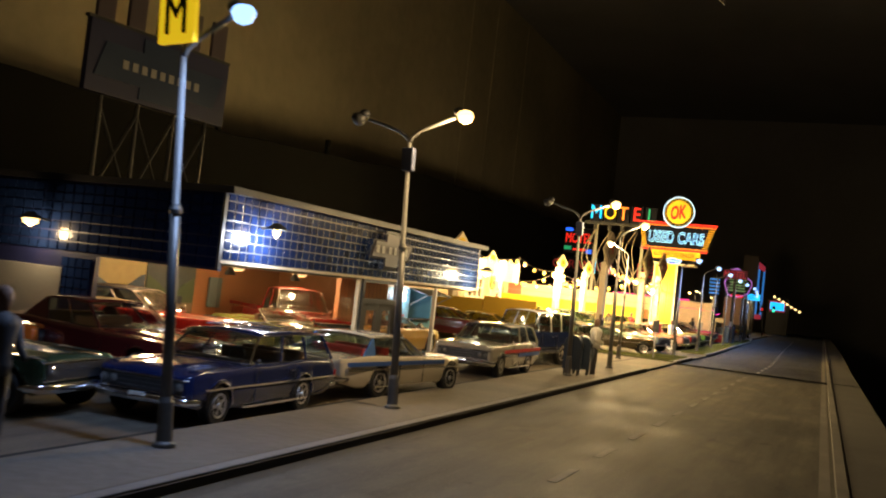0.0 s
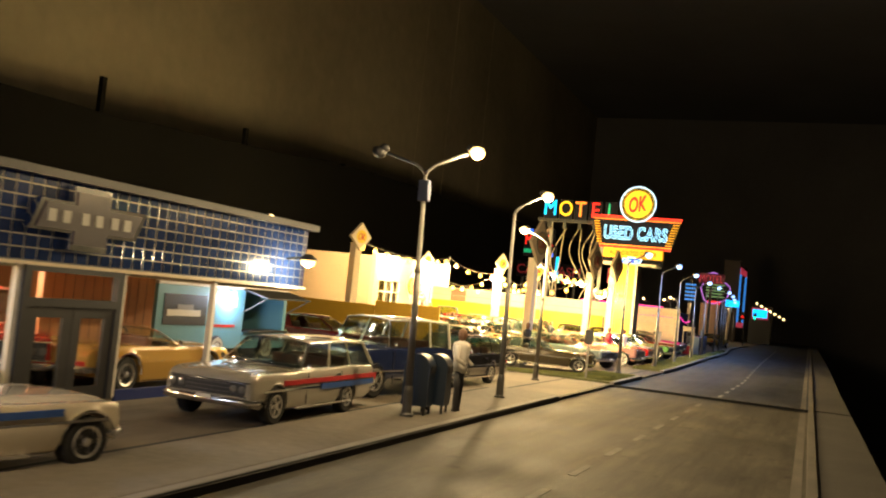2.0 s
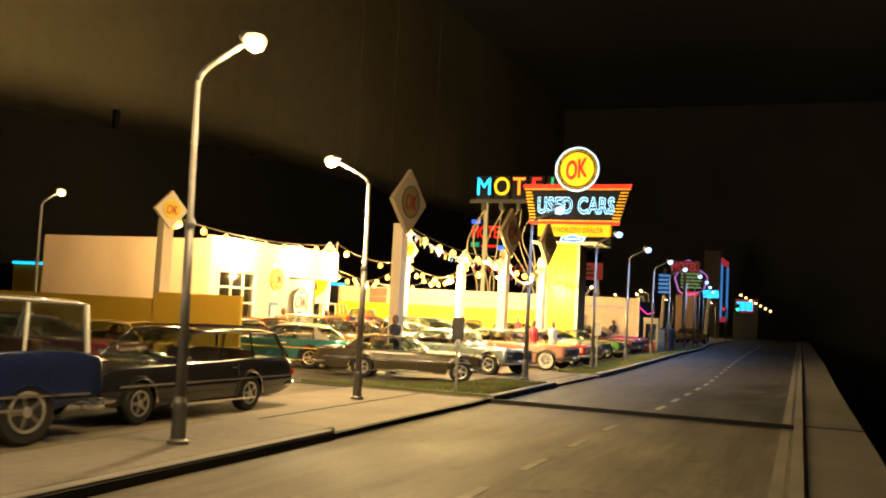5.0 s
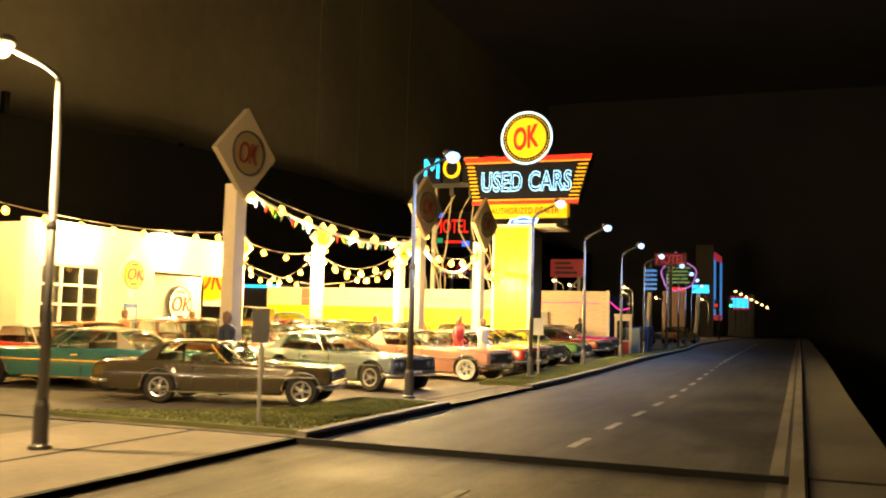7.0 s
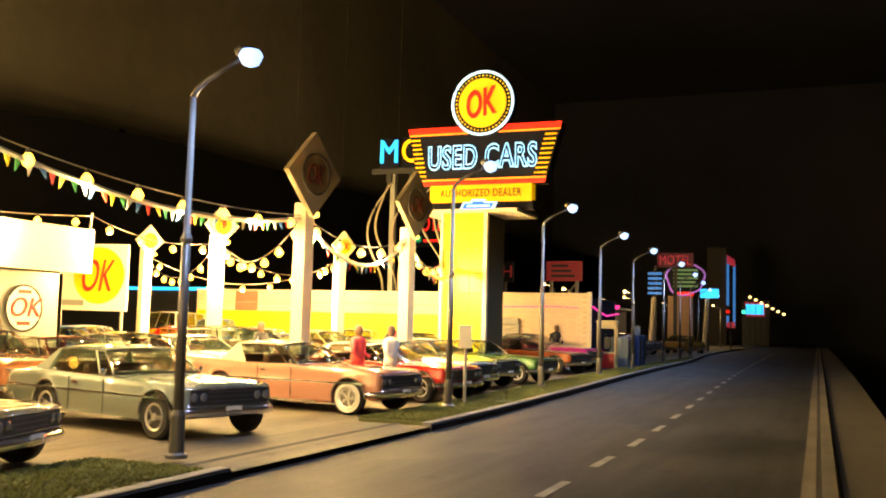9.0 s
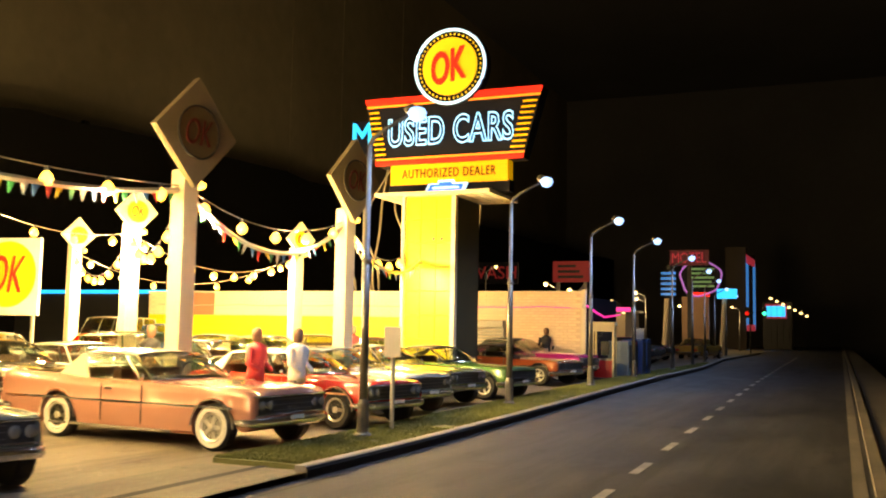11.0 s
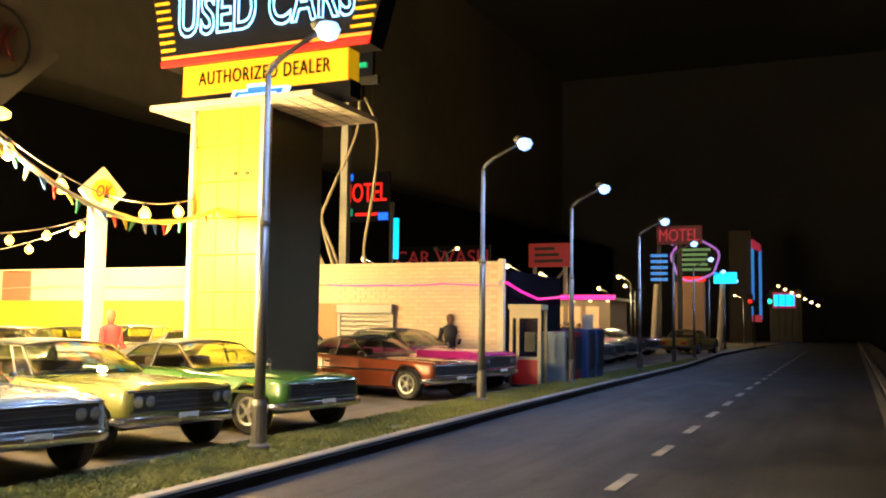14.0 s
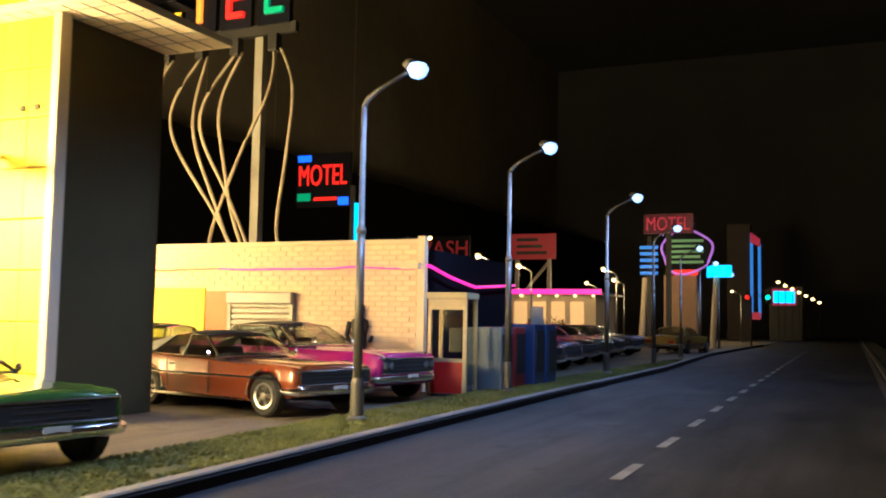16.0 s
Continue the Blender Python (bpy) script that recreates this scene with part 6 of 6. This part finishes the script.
part("cyan_arrow", box(2.75, 3.1, 0, 0.3, 3.2, 6.6), G_CYAN, ob, "cyan neon strip")

ob = thing("car_wash_sign", -46.5, 190.0, 0.4, 0, "dim red car wash sign on a roof frame", "sign")
part("board", box(-6.2, 6.2, 0, 0.4, 8.7, 11.6), SIGNBLACK, ob)
part("lettering", moved(letters("CAR WASH", 2.4, 0.05), 0, -0.05, 10.1), G_DIMRED, ob, "dim red letters")
for x in (-5, 0, 5):
    part("leg", box(x - 0.2, x + 0.2, 0.1, 0.4, 0, 8.7), DARK, ob)
ob = thing("red_billboard", -33.0, 190.0, 0.4, 0, "dim red billboard on legs", "billboard")
part("board", box(-2.5, 2.5, 0, 0.4, 8.9, 11.6), G_DIMRED, ob)
for k in range(3):
    part("text_bar", box(-1.8, 1.6 - 0.5 * k, -0.06, 0, 9.4 + k * 0.7, 9.75 + k * 0.7), DARK, ob, "dark bar in place of lettering")
for x in (-2, 1.6):
    part("leg", box(x, x + 0.4, 0.1, 0.4, 0, 8.9), GREY, ob)
part("brace", tube([(-1.8, 0.5, 4.5), (1.8, 0.5, 8.8)], 0.15, 6), GREY, ob)

ob = thing("diner", -29.5, 186.0, 0.4, 0, "low diner with a pink neon roof edge and lit windows", "building")
part("wall", box(-9, 4.2, 1, 9, 0, 5.0), CREAM, ob)
part("roof", box(-9.4, 5.0, 0, 9.4, 5.0, 5.3), DARK, ob)
part("roof_neon", box(-9.4, 5.05, -0.12, 0.0, 5.05, 5.55), G_PINK, ob, "pink neon band")
for i in range(6):
    part("window", box(-8.4 + i * 2.0, -7.0 + i * 2.0, 0.9, 1.0, 0.8, 4.3), glow("diner_window_glow", (1.0, 0.6, 0.22), 0.5), ob, "lit window")
for i in range(5):
    part("soffit_lamp", lathe([(0.12, 0), (0.2, -0.1), (0.05, -0.2)], 10, at=(-3.5 + i * 1.9, 0.5, 5.0)), G_WARM, ob, "glowing lamp")
for x, c in ((-2.0, f_red), (1.5, f_red), (-5, f_dark)):
    figure(-29.5 + x, 184.6, 0, c, c, "tiny figure beside the diner")

ob = thing("violet_roadside_sign", -15.8, 184.0, 0.4, 0, "large rounded sign with violet neon border on a tan pylon", "sign")
part("pylon", box(-2.2, 0.8, 0.2, 1.2, 0, 6.8), mat("tan_pylon", (0.45, 0.28, 0.18), 0.7, vary=0.2), ob)
part("leg", tube([(-4.4, 0.5, 0), (-4.0, 0.5, 6.6)], 0.28, 8), CREAM, ob)
part("leg", tube([(2.2, 0.5, 0), (2.6, 0.5, 6.6)], 0.28, 8), CREAM, ob)
oval = [(2.3 * math.cos(a) * (1 + 0.06 * math.sin(5 * a)), 9.0 + 2.1 * math.sin(a) * (1 + 0.08 * math.cos(3 * a))) for a in [2 * math.pi * k / 36 for k in range(36)]]
part("board", plate(oval, 0, 0.5), SIGNBLACK, ob)
part("neon_border", tube([(x, -0.1, z) for x, z in oval], 0.12, 6, closed=True), G_VIOLET, ob, "violet neon border")
for k in range(5):
    part("text_bar", box(-1.5, 1.5 - 0.3 * (k % 2), -0.05, 0, 7.9 + k * 0.5, 8.15 + k * 0.5), G_DIMGRN, ob, "dim line of lettering as a bar")
part("red_bar", box(-1.2, 1.0, -0.1, 0, 6.8, 7.3), G_RED, ob)
part("crest", tube([(-2.4, -0.1, 10.6), (-1.6, -0.1, 11.6), (-0.4, -0.1, 12.0), (0.6, -0.1, 11.5)], 0.22, 6), G_VIOLET, ob)
part("cyan_panel", box(1.8, 4.0, -0.1, 0.2, 6.6, 7.7), G_CYAN, ob)
ob = thing("blue_list_sign", -20.6, 190.0, 0.4, 0, "tall board with dim blue lines", "sign")
part("mast", box(-0.2, 0.2, 0.1, 0.4, 0, 11), DARK, ob)
for k in range(5):
    part("line", box(-0.9, 0.9, -0.05, 0.1, 7.2 + k * 0.65, 7.5 + k * 0.65), G_FAR, ob, "blue lit line")
ob = thing("magenta_motel_sign", -15.3, 172.0, 0.4, 0, "dim magenta motel sign", "sign")
part("mast", box(-0.2, 0.2, 0.1, 0.4, 0, 9.7), DARK, ob)
part("board", box(-2.0, 2.0, 0, 0.3, 9.6, 11.2), mat("magenta_board", (0.2, 0.015, 0.06), 0.5, vary=0.2, glow=0.05), ob)
part("lettering", sized(letters("MOTEL", 1.6, 0.05), 3.5, 1.1, 0, -0.05, 10.4), G_FARRED, ob)
ob = thing("neon_tower", -17.6, 262.0, 0.4, 0, "grey tower with a tall blue and red neon fin", "tower")
part("shaft", box(-4.6, -0.8, 0, 3, 0, 19.6), mat("dark_grey_render", (0.12, 0.1, 0.09), 0.8, vary=0.2), ob)
part("fin", box(-0.7, 0.9, -0.2, 0.3, 3.6, 18.0), SIGNBLACK, ob)
part("fin_tube", box(-0.75, -0.3, -0.35, -0.2, 3.8, 17.8), G_FAR, ob, "blue neon strip")
part("fin_tube", box(0.5, 0.95, -0.35, -0.2, 3.8, 16.2), G_FAR, ob, "blue neon strip")
part("fin_top", plate([(-0.7, 16.4), (0.9, 15.6), (0.9, 17.0), (-0.7, 18.2)], -0.45, -0.35), G_FARRED, ob, "red neon cap")
part("fin_foot", box(-0.7, 0.9, -0.4, -0.36, 3.4, 4.6), G_FARRED, ob)
ob = thing("cinema_front", -12.8, 262.0, 0.4, 0, "distant lit canopy with a cyan panel", "building")
part("block", box(-2.6, 2.6, 0.2, 4, 0, 9.0), DARK, ob)
part("panel", box(-1.9, 1.5, -0.2, 0.2, 6.2, 8.2), G_CYAN, ob, "cyan lit panel")
part("red_frame", box(-2.1, 1.7, -0.1, 0.15, 5.8, 8.6), G_FARRED, ob)
for k in range(7):
    ob = thing("marquee_bulb", -13.6 + k * 1.0, 258.0 + k, 9.9 - k * 0.52, 0, "warm glowing bulb on a canopy edge", "bulb", "canopy bulbs")
    part("globe", lathe([(0.05, -0.25), (0.3, -0.1), (0.3, 0.1), (0.05, 0.25)], 10), G_WARM, ob, smooth=True)
    part("stem", tube([(0, 0, 0.2), (0, 0.3, -9.9 + k * 0.52)], 0.05, 5), DARK, ob)
ob = thing("traffic_light", -12.3, 205.0, 0.3, 0, "traffic lights on a thin pole showing red and green", "traffic light")
part("pole", tube([(0, 0, 0), (0, 0, 5.6), (1.8, 0, 5.7)], 0.1, 6), DARK, ob)
for x, m in ((-0.4, G_RED), (1.8, glow("green_signal", (0.05, 1.0, 0.45), 2.5))):
    hd = part("signal_head", box(x - 0.3, x + 0.3, -0.2, 0.2, 4.9, 6.4, 0.05), DARK, ob)
    part("lens", lathe([(0.26, 0), (0.1, -0.12)], 12, "y", at=(x, -0.2, 5.5)), m, hd, "lit lens")
ob = thing("dark_shop_building", -56.0, 126.0, 0.3, 0, "dark low building with a blue neon roof line", "building")
part("block", box(-4, 12, 0, 8, 0, 5.0), DARK, ob)
part("neon", box(-4, 12.1, -0.15, 0, 4.7, 4.95), G_CYAN, ob, "blue neon line")
ob = thing("dark_shop_building", -52.0, 96.0, 0.3, 0, "dark low building with a blue neon roof line", "building")
part("block", box(-6, 7, 0, 8, 0, 4.6), MUSTARD, ob)
part("neon", box(-6, 7.1, -0.15, 0, 4.6, 4.8), G_CYAN, ob, "blue neon line")
for x, y, rz, cc, nm in ((-16.5, 127, -10, blackp, "black"), (-16.8, 131, -10, maroon, "maroon"), (-17.2, 135, -8, navy, "navy"), (-17.8, 140, -8, blackp, "black"), (-18.2, 145, -8, dkgreen, "dark green"), (-19, 151, -8, grey, "grey"), (-19.4, 158, -8, blackp, "black"), (-14.8, 168, 80, gold, "yellow"), (-20.5, 165, -8, navy, "navy")):
    car(x + 1, y, rz, "sedan", cc, nm + " car in the dark lot past the brick building", detail=False)
for x, y in ((-30, 172), (-26, 176), (-22, 160), (-33, 160)):
    ob = thing("shrub", x, y, 0.4, 0, "small dark green leafy shrub", "shrub", "shrubs")
    bm = bmesh.new()
    r2 = random.Random(int(x * y))
    for _ in range(140):
        v = Vector((r2.gauss(0, 1), r2.gauss(0, 1), r2.gauss(0, 1))).normalized() * r2.uniform(0.5, 1.1)
        c = Vector((v.x, v.y, 1.5 + v.z * 1.1))
        a = Vector((r2.uniform(-1, 1), r2.uniform(-1, 1), r2.uniform(-1, 1))) * 0.22
        b = Vector((r2.uniform(-1, 1), r2.uniform(-1, 1), r2.uniform(-1, 1))) * 0.22
        bm.faces.new([bm.verts.new(c), bm.verts.new(c + a), bm.verts.new(c + b)])
    part("crown", bm, GRASS, ob)
    part("stem", tube([(0, 0, 0), (0, 0, 1.2)], 0.1, 6), WOOD, ob)
